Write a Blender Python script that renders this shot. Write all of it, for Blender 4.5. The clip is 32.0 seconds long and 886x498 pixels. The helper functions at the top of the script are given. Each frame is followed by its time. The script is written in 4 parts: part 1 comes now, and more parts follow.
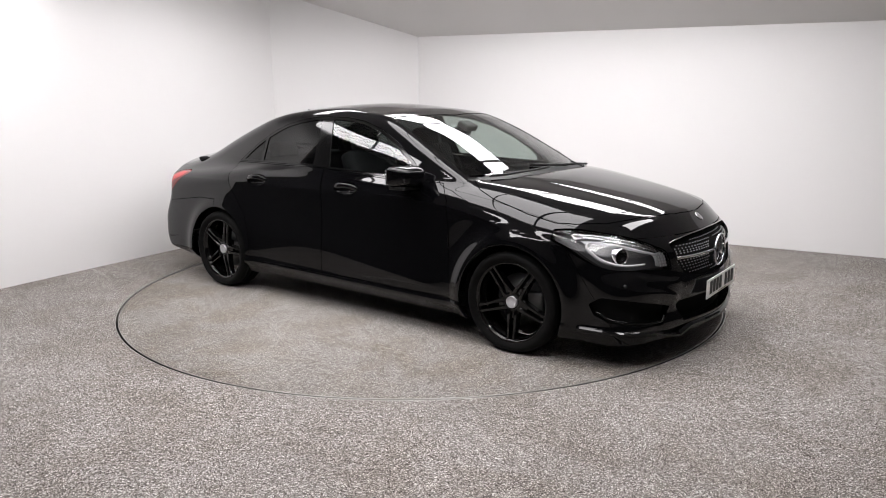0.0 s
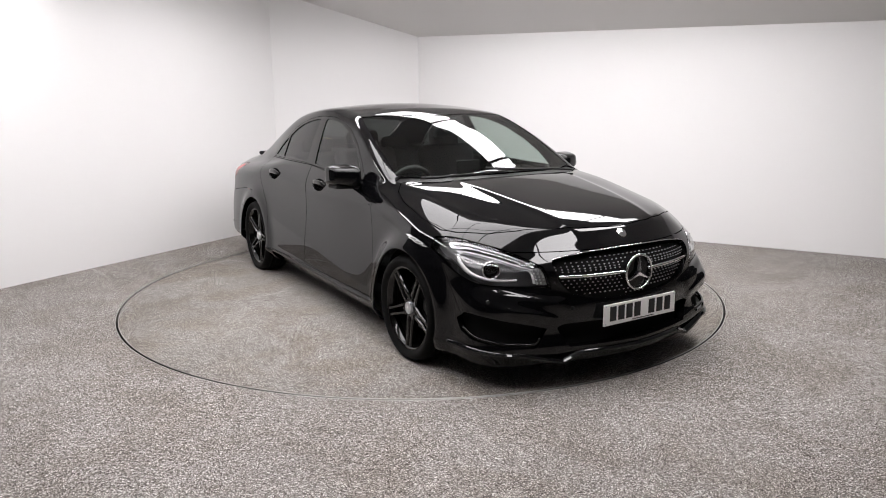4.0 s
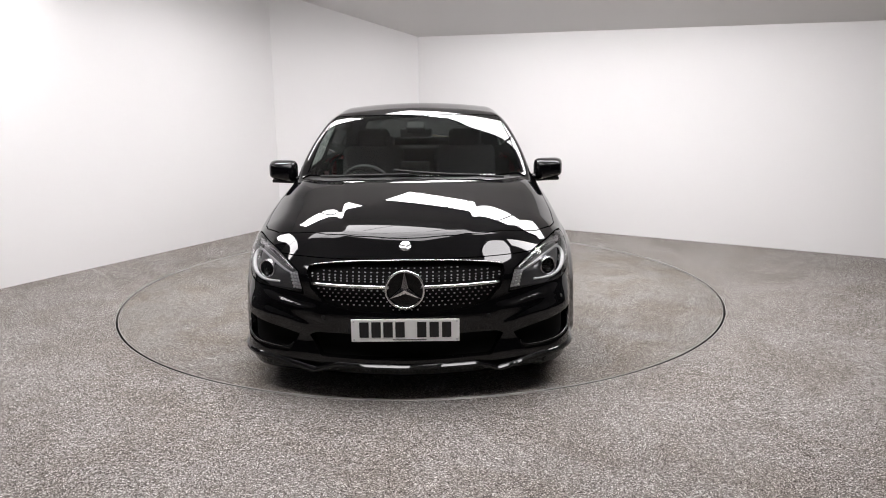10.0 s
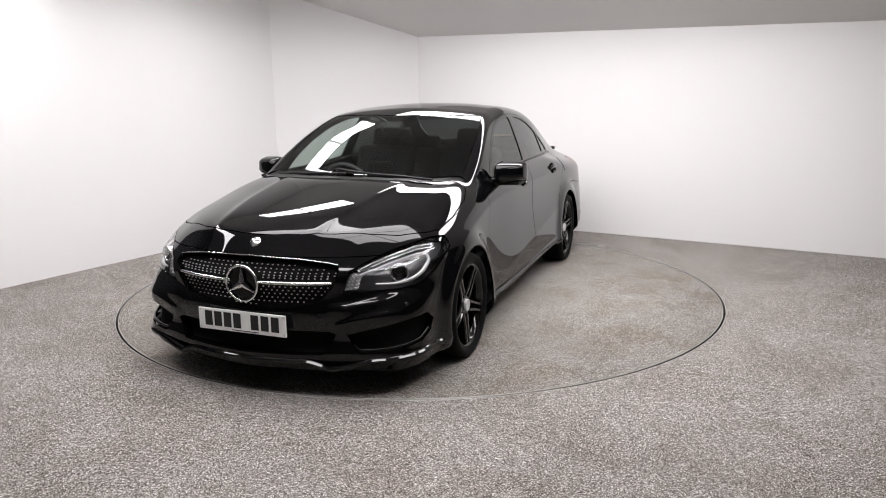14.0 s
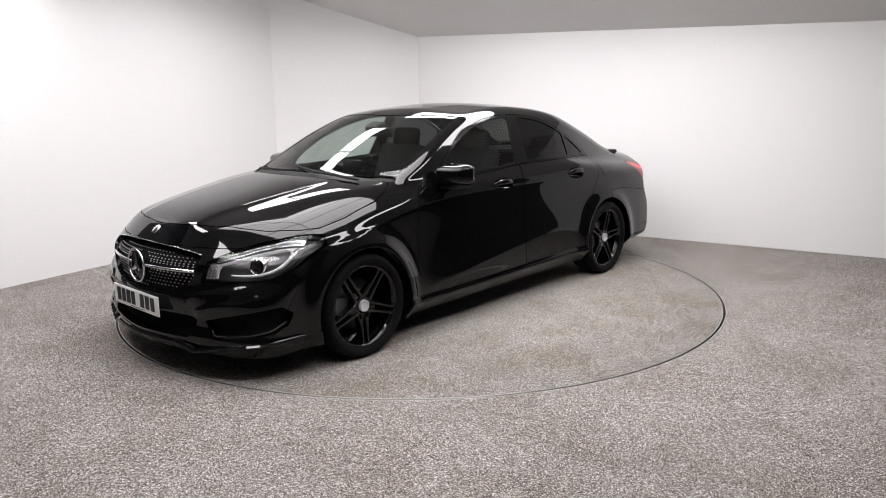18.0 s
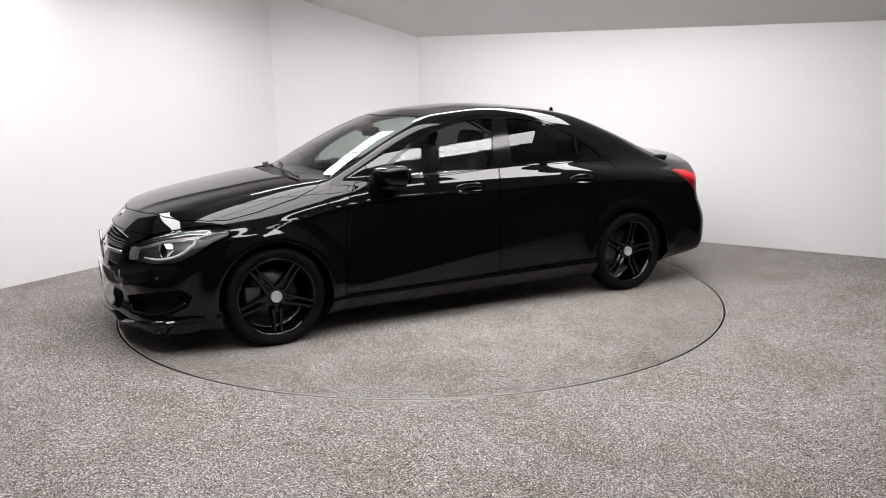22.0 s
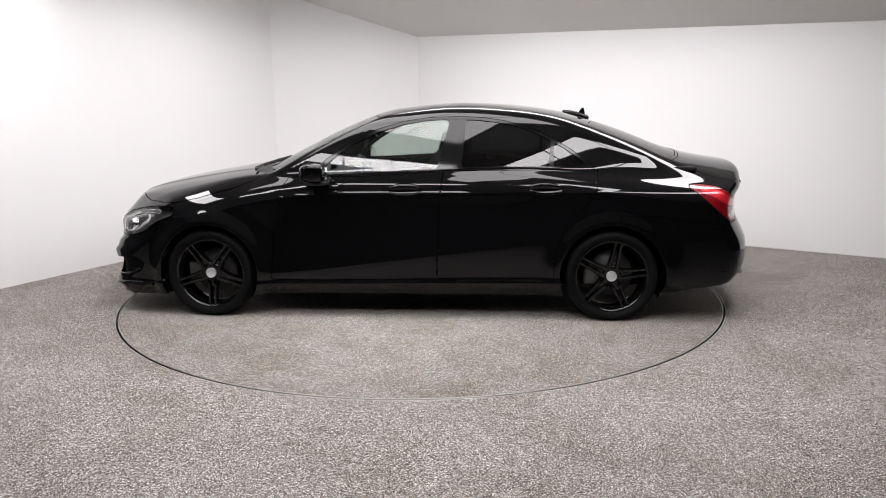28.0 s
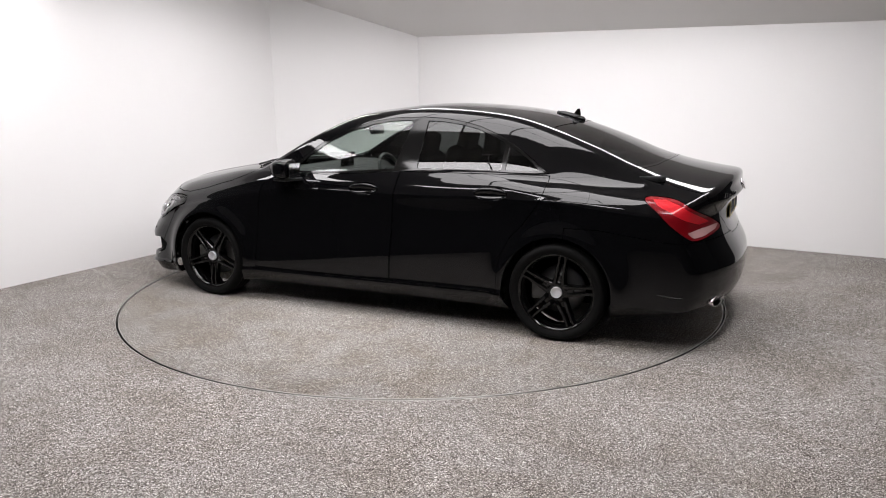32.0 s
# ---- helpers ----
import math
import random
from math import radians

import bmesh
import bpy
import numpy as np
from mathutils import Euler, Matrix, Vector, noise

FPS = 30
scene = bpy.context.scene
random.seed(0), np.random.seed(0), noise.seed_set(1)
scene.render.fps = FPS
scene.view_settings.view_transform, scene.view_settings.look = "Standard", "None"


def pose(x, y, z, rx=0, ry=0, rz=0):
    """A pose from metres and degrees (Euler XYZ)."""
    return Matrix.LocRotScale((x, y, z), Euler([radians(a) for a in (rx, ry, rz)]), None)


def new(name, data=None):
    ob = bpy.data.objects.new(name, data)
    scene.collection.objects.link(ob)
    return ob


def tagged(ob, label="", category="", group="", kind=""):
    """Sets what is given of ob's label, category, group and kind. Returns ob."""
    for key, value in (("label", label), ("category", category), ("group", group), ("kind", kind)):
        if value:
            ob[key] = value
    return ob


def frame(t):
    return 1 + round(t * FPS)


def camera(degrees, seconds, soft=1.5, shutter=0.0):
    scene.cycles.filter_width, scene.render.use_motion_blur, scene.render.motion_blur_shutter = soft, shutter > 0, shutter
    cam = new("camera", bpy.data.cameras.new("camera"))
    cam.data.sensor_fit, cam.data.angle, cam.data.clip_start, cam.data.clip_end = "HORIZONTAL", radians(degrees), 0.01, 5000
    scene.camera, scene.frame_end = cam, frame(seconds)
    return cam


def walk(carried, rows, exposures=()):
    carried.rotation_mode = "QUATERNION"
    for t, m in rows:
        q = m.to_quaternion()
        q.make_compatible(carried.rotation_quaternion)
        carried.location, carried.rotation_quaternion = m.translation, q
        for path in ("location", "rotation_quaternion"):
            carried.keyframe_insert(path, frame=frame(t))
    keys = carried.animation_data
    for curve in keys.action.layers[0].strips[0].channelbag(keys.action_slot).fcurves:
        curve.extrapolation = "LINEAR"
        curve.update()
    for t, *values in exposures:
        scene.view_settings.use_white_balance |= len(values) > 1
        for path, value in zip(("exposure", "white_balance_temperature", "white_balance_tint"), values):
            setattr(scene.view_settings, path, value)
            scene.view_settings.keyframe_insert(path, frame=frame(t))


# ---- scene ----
cam = camera(62.66, 32.0, soft=1.0)
EYE = (0.0, -5.6056, 1.4505)
AIM = Matrix.Rotation(radians(-1.606), 4, "Z") @ Matrix.Rotation(radians(90 - 11.612), 4, "X") @ Matrix.Rotation(radians(-0.589), 4, "Z")
HERE = Matrix.Translation(EYE) @ AIM
walk(cam, [(0.0, HERE), (32.0, HERE)])

# the turntable turns at a steady pace, the car with it
TURN_START, TURN_RATE = -39.1, -5.257
TABLE_R = 2.242
CAR_OFF = Vector((0.019, -0.023, 0.0))

# ---------------------------------------------------------------- light
world = bpy.data.worlds.new("studio_world")
scene.world = world
world.use_nodes = True
world.node_tree.nodes["Background"].inputs[0].default_value = (0.9, 0.92, 1.0, 1)
world.node_tree.nodes["Background"].inputs[1].default_value = 0.02
scene.view_settings.exposure = 0.0


# strips of light panels round the turntable: heading, distance, height, width, from, to, panels
LIGHT_STRIPS = ((55, 1.21, 2.56, 0.50, -2.46, 1.22, 4), (123, 1.66, 2.62, 0.34, -0.12, 1.10, 2), (183, 2.93, 2.68, 0.32, -0.40, 1.38, 2), (246, 3.27, 3.0, 0.34, -1.6, 1.20, 2), (314, 2.96, 3.0, 0.36, -2.35, 0.05, 2), (314, 2.66, 2.70, 0.34, 0.12, 1.42, 1))
# the wide bank of panels between them: its corner, its two sides, panels along each
BANK_CORNER, BANK_U, BANK_V = (-0.03, -2.53), (-2.37, 1.37), (1.51, 1.40)
BANK_COUNT = (4, 2)

# ---------------------------------------------------------------- materials
def mat(name, color, rough=0.5, metal=0.0, coat=0.0, spec=0.5, emit=None, strength=0.0):
    m = bpy.data.materials.new(name)
    m.use_nodes = True
    b = m.node_tree.nodes["Principled BSDF"]
    b.inputs["Base Color"].default_value = (*color, 1)
    b.inputs["Roughness"].default_value = rough
    b.inputs["Metallic"].default_value = metal
    b.inputs["Coat Weight"].default_value = coat
    b.inputs["Coat Roughness"].default_value = 0.02
    b.inputs["Coat IOR"].default_value = 1.43
    b.inputs["Specular IOR Level"].default_value = spec
    if emit:
        b.inputs["Emission Color"].default_value = (*emit, 1)
        b.inputs["Emission Strength"].default_value = strength
    return m


def glass_mat(name, tint, gloss_rough=0.0, face=0.04):
    m = bpy.data.materials.new(name)
    m.use_nodes = True
    nt = m.node_tree
    nt.nodes.clear()
    out = nt.nodes.new("ShaderNodeOutputMaterial")
    mix = nt.nodes.new("ShaderNodeMixShader")
    tr = nt.nodes.new("ShaderNodeBsdfTransparent")
    gl = nt.nodes.new("ShaderNodeBsdfGlossy")
    lw = nt.nodes.new("ShaderNodeLayerWeight")
    lw.inputs["Blend"].default_value = 0.5
    pw = nt.nodes.new("ShaderNodeMath")
    pw.operation = "POWER"
    pw.inputs[1].default_value = 5.0
    nt.links.new(lw.outputs["Facing"], pw.inputs[0])
    fr = nt.nodes.new("ShaderNodeMath")
    fr.operation = "MULTIPLY_ADD"
    fr.inputs[1].default_value = 0.92
    fr.inputs[2].default_value = face
    nt.links.new(pw.outputs[0], fr.inputs[0])
    tr.inputs["Color"].default_value = (*tint, 1)
    gl.inputs["Roughness"].default_value = gloss_rough
    nt.links.new(fr.outputs[0], mix.inputs[0])
    nt.links.new(tr.outputs[0], mix.inputs[1])
    nt.links.new(gl.outputs[0], mix.inputs[2])
    nt.links.new(mix.outputs[0], out.inputs[0])
    return m


M_PAINT = mat("black_paint", (0.0022, 0.0022, 0.0026), 0.4, coat=1.0, spec=0.0)
M_GLOSS = mat("gloss_black_trim", (0.003, 0.003, 0.003), 0.08, spec=0.3)
M_PLASTIC = mat("black_plastic", (0.007, 0.007, 0.007), 0.5, spec=0.3)
M_RUBBER = mat("tyre_rubber", (0.0035, 0.0035, 0.0035), 0.7, spec=0.12)
M_WHEEL = mat("gloss_black_alloy", (0.002, 0.002, 0.002), 0.07, spec=0.4)
M_CHROME = mat("chrome", (0.8, 0.8, 0.82), 0.12, metal=1.0)
M_MIRROR = mat("mirror_silver", (0.75, 0.77, 0.78), 0.0, metal=1.0)
M_SILVER = mat("silver", (0.7, 0.7, 0.72), 0.3, metal=1.0)
M_PLATE = mat("plate_white", (0.92, 0.92, 0.91), 0.35)
M_PLATE_Y = mat("plate_yellow", (0.82, 0.68, 0.27), 0.4)
M_INK = mat("plate_ink", (0.01, 0.01, 0.01), 0.5)
M_RED = mat("tail_lamp_red", (0.16, 0.0025, 0.006), 0.3, coat=1.0, spec=0.1)
M_GLASS = glass_mat("clear_glass", (0.66, 0.725, 0.695), face=0.055)
M_TINT = glass_mat("privacy_glass", (0.085, 0.09, 0.09))
M_LENS = glass_mat("lamp_lens", (0.9, 0.9, 0.9))
M_LAMPBACK = mat("lamp_housing", (0.11, 0.11, 0.113), 0.28, metal=0.55)
M_STRIP = mat("light_guide", (0.58, 0.58, 0.59), 0.25)
# brighter red of the lens's upper zone, with the light it reflects painted in
M_RED_BAND = mat("tail_lamp_bright_red", (0.50, 0.012, 0.02), 0.3, coat=1.0, spec=0.1)
M_CLEAR_RED = mat("pale_red_lens", (0.55, 0.33, 0.33), 0.15, coat=1.0)
M_PIN = mat("bright_pin", (0.46, 0.46, 0.47), 0.3, metal=0.5)
M_DISC = mat("brake_iron", (0.16, 0.16, 0.16), 0.4, metal=0.8)
M_LINER = mat("black_liner", (0.006, 0.006, 0.006), 0.9, spec=0.1)
M_DASH = mat("soft_black_plastic", (0.018, 0.018, 0.018), 0.6)
M_SEAT = mat("seat_fabric", (0.0065, 0.0067, 0.0075), 0.85, spec=0.2)
M_CAP = mat("hub_cap_silver", (0.62, 0.62, 0.64), 0.35, metal=0.4)
M_BRAKE = mat("brake_caliper_grey", (0.10, 0.10, 0.10), 0.45, metal=0.5)


def carpet_mat(name, worn, clean, soiled, fleck):
    """Short loop pile: grey, cream and brown flecks, with soft stains and traffic wear."""
    m = mat(name, (0.3, 0.29, 0.28), 0.95, spec=0.15)
    nt = m.node_tree
    b = nt.nodes["Principled BSDF"]
    co = nt.nodes.new("ShaderNodeTexCoord")

    def node(kind, **kw):
        n = nt.nodes.new(kind)
        for k, v in kw.items():
            n.inputs[k].default_value = v
        return n
    vor = node("ShaderNodeTexVoronoi", Scale=268.0, Randomness=1.0)
    nt.links.new(co.outputs["Object"], vor.inputs["Vector"])
    sep = nt.nodes.new("ShaderNodeSeparateColor")
    nt.links.new(vor.outputs["Color"], sep.inputs[0])
    ramp = nt.nodes.new("ShaderNodeValToRGB")
    e = ramp.color_ramp.elements
    e[0].position, e[0].color = 0.0, (0.018, 0.016, 0.014, 1)
    e[1].position, e[1].color = 1.0, (0.98, 0.96, 0.94, 1)
    for p, c in ((0.15, (0.105, 0.093, 0.083, 1)), (0.40, (0.215, 0.198, 0.186, 1)), (0.65, (0.32, 0.302, 0.288, 1)), (0.85, (0.52, 0.497, 0.48, 1))):
        q = e.new(p)
        q.color = c
    nt.links.new(sep.outputs[0], ramp.inputs[0])
    fine = node("ShaderNodeTexNoise", Scale=600.0, Detail=2.0)
    nt.links.new(co.outputs["Object"], fine.inputs["Vector"])
    big = node("ShaderNodeTexNoise", Scale=1.1, Detail=5.0, Roughness=0.62)
    nt.links.new(co.outputs["Object"], big.inputs["Vector"])
    mid = node("ShaderNodeTexNoise", Scale=7.0, Detail=4.0, Roughness=0.6)
    nt.links.new(co.outputs["Object"], mid.inputs["Vector"])

    def math_node(op, a, b2):
        n = nt.nodes.new("ShaderNodeMath")
        n.operation = op
        for i, v in enumerate((a, b2)):
            if isinstance(v, float):
                n.inputs[i].default_value = v
            else:
                nt.links.new(v, n.inputs[i])
        return n.outputs[0]
    k = math_node("ADD", math_node("MULTIPLY", big.outputs[0], worn), math_node("MULTIPLY", mid.outputs[0], worn * 0.35))
    k = math_node("ADD", math_node("MULTIPLY", fine.outputs[0], 0.5), k)
    k = math_node("ADD", k, 1.0 - 0.5 * (worn * 1.35 + 0.5))
    mul = nt.nodes.new("ShaderNodeVectorMath")
    mul.operation = "SCALE"
    # trodden pile shows its flecks less
    flat = nt.nodes.new("ShaderNodeMix")
    flat.data_type = "RGBA"
    flat.inputs["Factor"].default_value = fleck
    flat.inputs["A"].default_value = (0.305, 0.288, 0.274, 1)
    nt.links.new(ramp.outputs[0], flat.inputs["B"])
    nt.links.new(flat.outputs["Result"], mul.inputs[0])
    nt.links.new(k, mul.inputs["Scale"])
    # brown dirt trodden into the pile
    dirt = node("ShaderNodeTexNoise", Scale=1.9, Detail=6.0, Roughness=0.68, Distortion=0.6)
    nt.links.new(co.outputs["Object"], dirt.inputs["Vector"])
    mask = nt.nodes.new("ShaderNodeMapRange")
    mask.interpolation_type = "SMOOTHSTEP"
    mask.inputs["From Min"].default_value = 0.40
    mask.inputs["From Max"].default_value = 0.66
    mask.inputs["To Max"].default_value = 1.0
    nt.links.new(dirt.outputs[0], mask.inputs["Value"])
    tint = nt.nodes.new("ShaderNodeMix")
    tint.data_type = "RGBA"
    nt.links.new(mask.outputs[0], tint.inputs["Factor"])
    tint.inputs["A"].default_value = (*clean, 1)
    tint.inputs["B"].default_value = (*soiled, 1)
    fin = nt.nodes.new("ShaderNodeVectorMath")
    fin.operation = "MULTIPLY"
    nt.links.new(mul.outputs[0], fin.inputs[0])
    nt.links.new(tint.outputs["Result"], fin.inputs[1])
    nt.links.new(fin.outputs[0], b.inputs["Base Color"])
    bump = node("ShaderNodeBump", Strength=0.6, Distance=0.004)
    nt.links.new(vor.outputs["Distance"], bump.inputs["Height"])
    nt.links.new(bump.outputs[0], b.inputs["Normal"])
    return m


M_CARPET = carpet_mat("carpet", 0.30, (0.79, 0.777, 0.766), (0.67, 0.642, 0.61), 1.0)
M_CARPET_WORN = carpet_mat("carpet_worn", 0.55, (0.93, 0.918, 0.90), (0.78, 0.735, 0.675), 0.9)
M_DARK = mat("dark_studio_wall", (0.03, 0.03, 0.032), 0.8)
M_RIM = mat("turntable_trim", (0.45, 0.44, 0.42), 0.35, metal=0.9)
M_GAP_SHADE = mat("gap_shade_black", (0.01, 0.01, 0.01), 0.8)
M_WALL = mat("wall_paint", (0.725, 0.717, 0.713), 0.8)
M_CEIL = mat("ceiling_paint", (0.68, 0.67, 0.66), 0.8)
M_LIGHT = mat("light_panel", (0.9, 0.9, 0.9), 0.5, emit=(1.0, 0.968, 0.985), strength=17.0)
M_LIGHT_SOFT = mat("soft_light_panel", (0.9, 0.9, 0.9), 0.5, emit=(1.0, 0.968, 0.985), strength=8.0)


# ---------------------------------------------------------------- mesh helpers
def mesh_from(name, verts, faces, material, normals=None, smooth=True):
    me = bpy.data.meshes.new(name)
    me.from_pydata([tuple(v) for v in verts], [], [tuple(f) for f in faces])
    me.materials.append(material)
    if smooth:
        me.polygons.foreach_set("use_smooth", [True] * len(me.polygons))
    me.update()
    if normals is not None:
        me.normals_split_custom_set_from_vertices([tuple(n) for n in normals])
    return me


def part(name, bm, material, parent, label=""):
    """Links a bmesh or a mesh as one object under a thing or a part."""
    if isinstance(bm, bmesh.types.BMesh):
        me = bpy.data.meshes.new(name)
        bm.to_mesh(me)
        bm.free()
        me.materials.append(material)
    else:
        me = bm
    ob = new(name, me)
    ob.parent = parent
    if label:
        ob["label"] = label
    return ob


def box(bm, lo, hi, bevel=0.0, m=None):
    vs = [bm.verts.new((x, y, z)) for x in (lo[0], hi[0]) for y in (lo[1], hi[1]) for z in (lo[2], hi[2])]
    for f in ((0, 1, 3, 2), (4, 6, 7, 5), (0, 4, 5, 1), (2, 3, 7, 6), (0, 2, 6, 4), (1, 5, 7, 3)):
        bm.faces.new([vs[i] for i in f])
    if bevel:
        es = list({e for v in vs for e in v.link_edges})
        r = bmesh.ops.bevel(bm, geom=es, offset=bevel, segments=3, profile=0.5, affect="EDGES")
        vs = list({v for f in r["faces"] for v in f.verts} | {v for v in vs if v.is_valid})
    if m is not None:
        bmesh.ops.transform(bm, matrix=m, verts=[v for v in vs if v.is_valid])
    return vs


def prism(bm, poly, h0, h1, m=None):
    """A plate with the outline poly, from h0 to h1 in local z."""
    a = [bm.verts.new((x, y, h0)) for x, y in poly]
    b = [bm.verts.new((x, y, h1)) for x, y in poly]
    n = len(poly)
    bm.faces.new(a[::-1])
    bm.faces.new(b)
    for i in range(n):
        bm.faces.new((a[i], a[(i + 1) % n], b[(i + 1) % n], b[i]))
    if m is not None:
        bmesh.ops.transform(bm, matrix=m, verts=a + b)
    bmesh.ops.recalc_face_normals(bm, faces=list({f for v in a + b for f in v.link_faces}))
    return a + b


def lathe(bm, prof, n=48, m=None, close=False):
    """Turns a profile of (radius, height) about local z."""
    rings = [[bm.verts.new((r * math.cos(a), r * math.sin(a), h)) for a in (2 * math.pi * i / n for i in range(n))] for r, h in prof]
    pairs = list(zip(rings, rings[1:])) + ([(rings[-1], rings[0])] if close else [])
    for a, b in pairs:
        for i in range(n):
            f = bm.faces.new((a[i], a[(i + 1) % n], b[(i + 1) % n], b[i]))
            f.smooth = True
    vs = [v for r in rings for v in r]
    if m is not None:
        bmesh.ops.transform(bm, matrix=m, verts=vs)
    return vs


def tube(bm, pts, r, n=8, closed=False):
    pts = [Vector(p) for p in pts]
    rings = []
    k = len(pts)
    for i, p in enumerate(pts):
        a = pts[(i - 1) % k] if closed or i else pts[i]
        b = pts[(i + 1) % k] if closed or i < k - 1 else pts[i]
        t = (b - a).normalized()
        up = Vector((0, 0, 1)) if abs(t.z) < 0.9 else Vector((1, 0, 0))
        s = t.cross(up).normalized()
        u = s.cross(t)
        rr = r[i] if isinstance(r, (list, tuple)) else r
        rings.append([bm.verts.new(p + rr * (math.cos(q) * s + math.sin(q) * u)) for q in (2 * math.pi * j / n for j in range(n))])
    for i in range(k if closed else k - 1):
        A, B = rings[i], rings[(i + 1) % k]
        for j in range(n):
            f = bm.faces.new((A[j], A[(j + 1) % n], B[(j + 1) % n], B[j]))
            f.smooth = True
    if not closed:
        bm.faces.new(rings[0][::-1])
        bm.faces.new(rings[-1])
    bmesh.ops.recalc_face_normals(bm, faces=bm.faces[:])


# ---------------------------------------------------------------- the room
WALL_LINE = [(-5.50, -3.351), (-3.47, 0.0065), (-1.68, 2.97), (-0.02, 3.486), (4.60, 0.443), (6.50, -0.808)]
REAR = -7.5


def ceil_z(x, y):
    return min(2.19 - 0.203 * (x + 0.018) - 0.267 * (y - 3.486), 3.05)


def wall_slab(name, a, b, label, material=None):
    ax, ay = a
    bx, by = b
    d = Vector((bx - ax, by - ay, 0)).normalized()
    nrm = Vector((-d.y, d.x, 0)) * 0.15
    bm = bmesh.new()
    prism(bm, [(0, 0), ((Vector(b) - Vector(a)).length, 0), ((Vector(b) - Vector(a)).length, 4.2), (0, 4.2)], 0, 0.15,
          Matrix(((d.x, 0, -nrm.x / 0.15 * -1, ax), (d.y, 0, nrm.y / 0.15, ay), (0, 1, 0, 0), (0, 0, 0, 1))))
    me = bpy.data.meshes.new(name)
    bm.to_mesh(me)
    bm.free()
    me.materials.append(material or M_WALL)
    return tagged(new(name, me), label, "wall", kind="structure")


wall_slab("wall_west", WALL_LINE[1], WALL_LINE[2], "white painted studio wall, brightly lit")
wall_slab("wall_north", WALL_LINE[2], WALL_LINE[3], "narrow white painted studio wall between two long walls")
wall_slab("wall_east", WALL_LINE[3], WALL_LINE[4], "long white painted studio wall under a low ceiling")
for a_, b_ in ((WALL_LINE[0], WALL_LINE[1]), (WALL_LINE[4], WALL_LINE[5]), (WALL_LINE[5], (6.5, REAR)), ((6.5, REAR), (-5.5, REAR)), ((-5.5, REAR), WALL_LINE[0])):
    wall_slab("wall_dark", a_, b_, "dark studio wall behind the camera", M_DARK)

bm = bmesh.new()
gx = np.linspace(-5.6, 6.6, 49)
gy = np.linspace(-8.6, 3.9, 51)
grid = [[bm.verts.new((x, y, ceil_z(x, y))) for y in gy] for x in gx]
for i in range(48):
    for j in range(50):
        bm.faces.new((grid[i][j], grid[i][j + 1], grid[i + 1][j + 1], grid[i + 1][j]))
me = bpy.data.meshes.new("ceiling")
bm.to_mesh(me)
bm.free()
me.materials.append(M_CEIL)
tagged(new("ceiling", me), "plain pale grey sloping studio ceiling", "ceiling", kind="structure")

# floor with a round opening for the turntable
bm = bmesh.new()
n = 180
inner = [bm.verts.new((TABLE_R * math.cos(2 * math.pi * i / n), TABLE_R * math.sin(2 * math.pi * i / n), 0)) for i in range(n)]
outer = [bm.verts.new((14 * math.cos(2 * math.pi * i / n), 14 * math.sin(2 * math.pi * i / n), 0)) for i in range(n)]
low = [bm.verts.new((TABLE_R * math.cos(2 * math.pi * i / n), TABLE_R * math.sin(2 * math.pi * i / n), -0.08)) for i in range(n)]
for i in range(n):
    j = (i + 1) % n
    bm.faces.new((inner[i], outer[i], outer[j], inner[j]))
    bm.faces.new((inner[i], inner[j], low[j], low[i]))
me = bpy.data.meshes.new("floor")
bm.to_mesh(me)
bm.free()
me.materials.append(M_CARPET)
tagged(new("floor", me), "grey speckled short-pile carpet floor", "floor", kind="structure")

turntable = tagged(new("turntable"), "round turntable covered in grey speckled carpet, flush with the floor", "turntable")
bm = bmesh.new()
lathe(bm, [(0.001, 0.0), (TABLE_R - 0.021, 0.0), (TABLE_R - 0.019, -0.004), (TABLE_R - 0.019, -0.05)], 180)
part("platform", bm, M_CARPET_WORN, turntable)
bm = bmesh.new()
lathe(bm, [(TABLE_R - 0.0195, -0.004), (TABLE_R - 0.0195, 0.0015), (TABLE_R - 0.0155, 0.0015), (TABLE_R - 0.0155, -0.004)], 180)
part("edge_trim", bm, M_RIM, turntable, "thin metal edge trim")
# floor and inner side of the gap, coloured black to stand for its shade
bm = bmesh.new()
lathe(bm, [(TABLE_R - 0.05, -0.055), (TABLE_R + 0.02, -0.055)], 180)
lathe(bm, [(TABLE_R - 0.0165, -0.05), (TABLE_R - 0.0165, -0.003)], 180)
part("gap_floor", bm, M_GAP_SHADE, turntable)
bm = bmesh.new()
lathe(bm, [(TABLE_R - 0.001, -0.004), (TABLE_R - 0.001, 0.0012), (TABLE_R + 0.0022, 0.0015), (TABLE_R + 0.0028, -0.004)], 180)
me = bpy.data.meshes.new("floor_trim")
bm.to_mesh(me)
bm.free()
me.materials.append(M_RIM)
tagged(new("floor_trim", me), "thin round metal trim in the carpet", "trim", kind="structure")

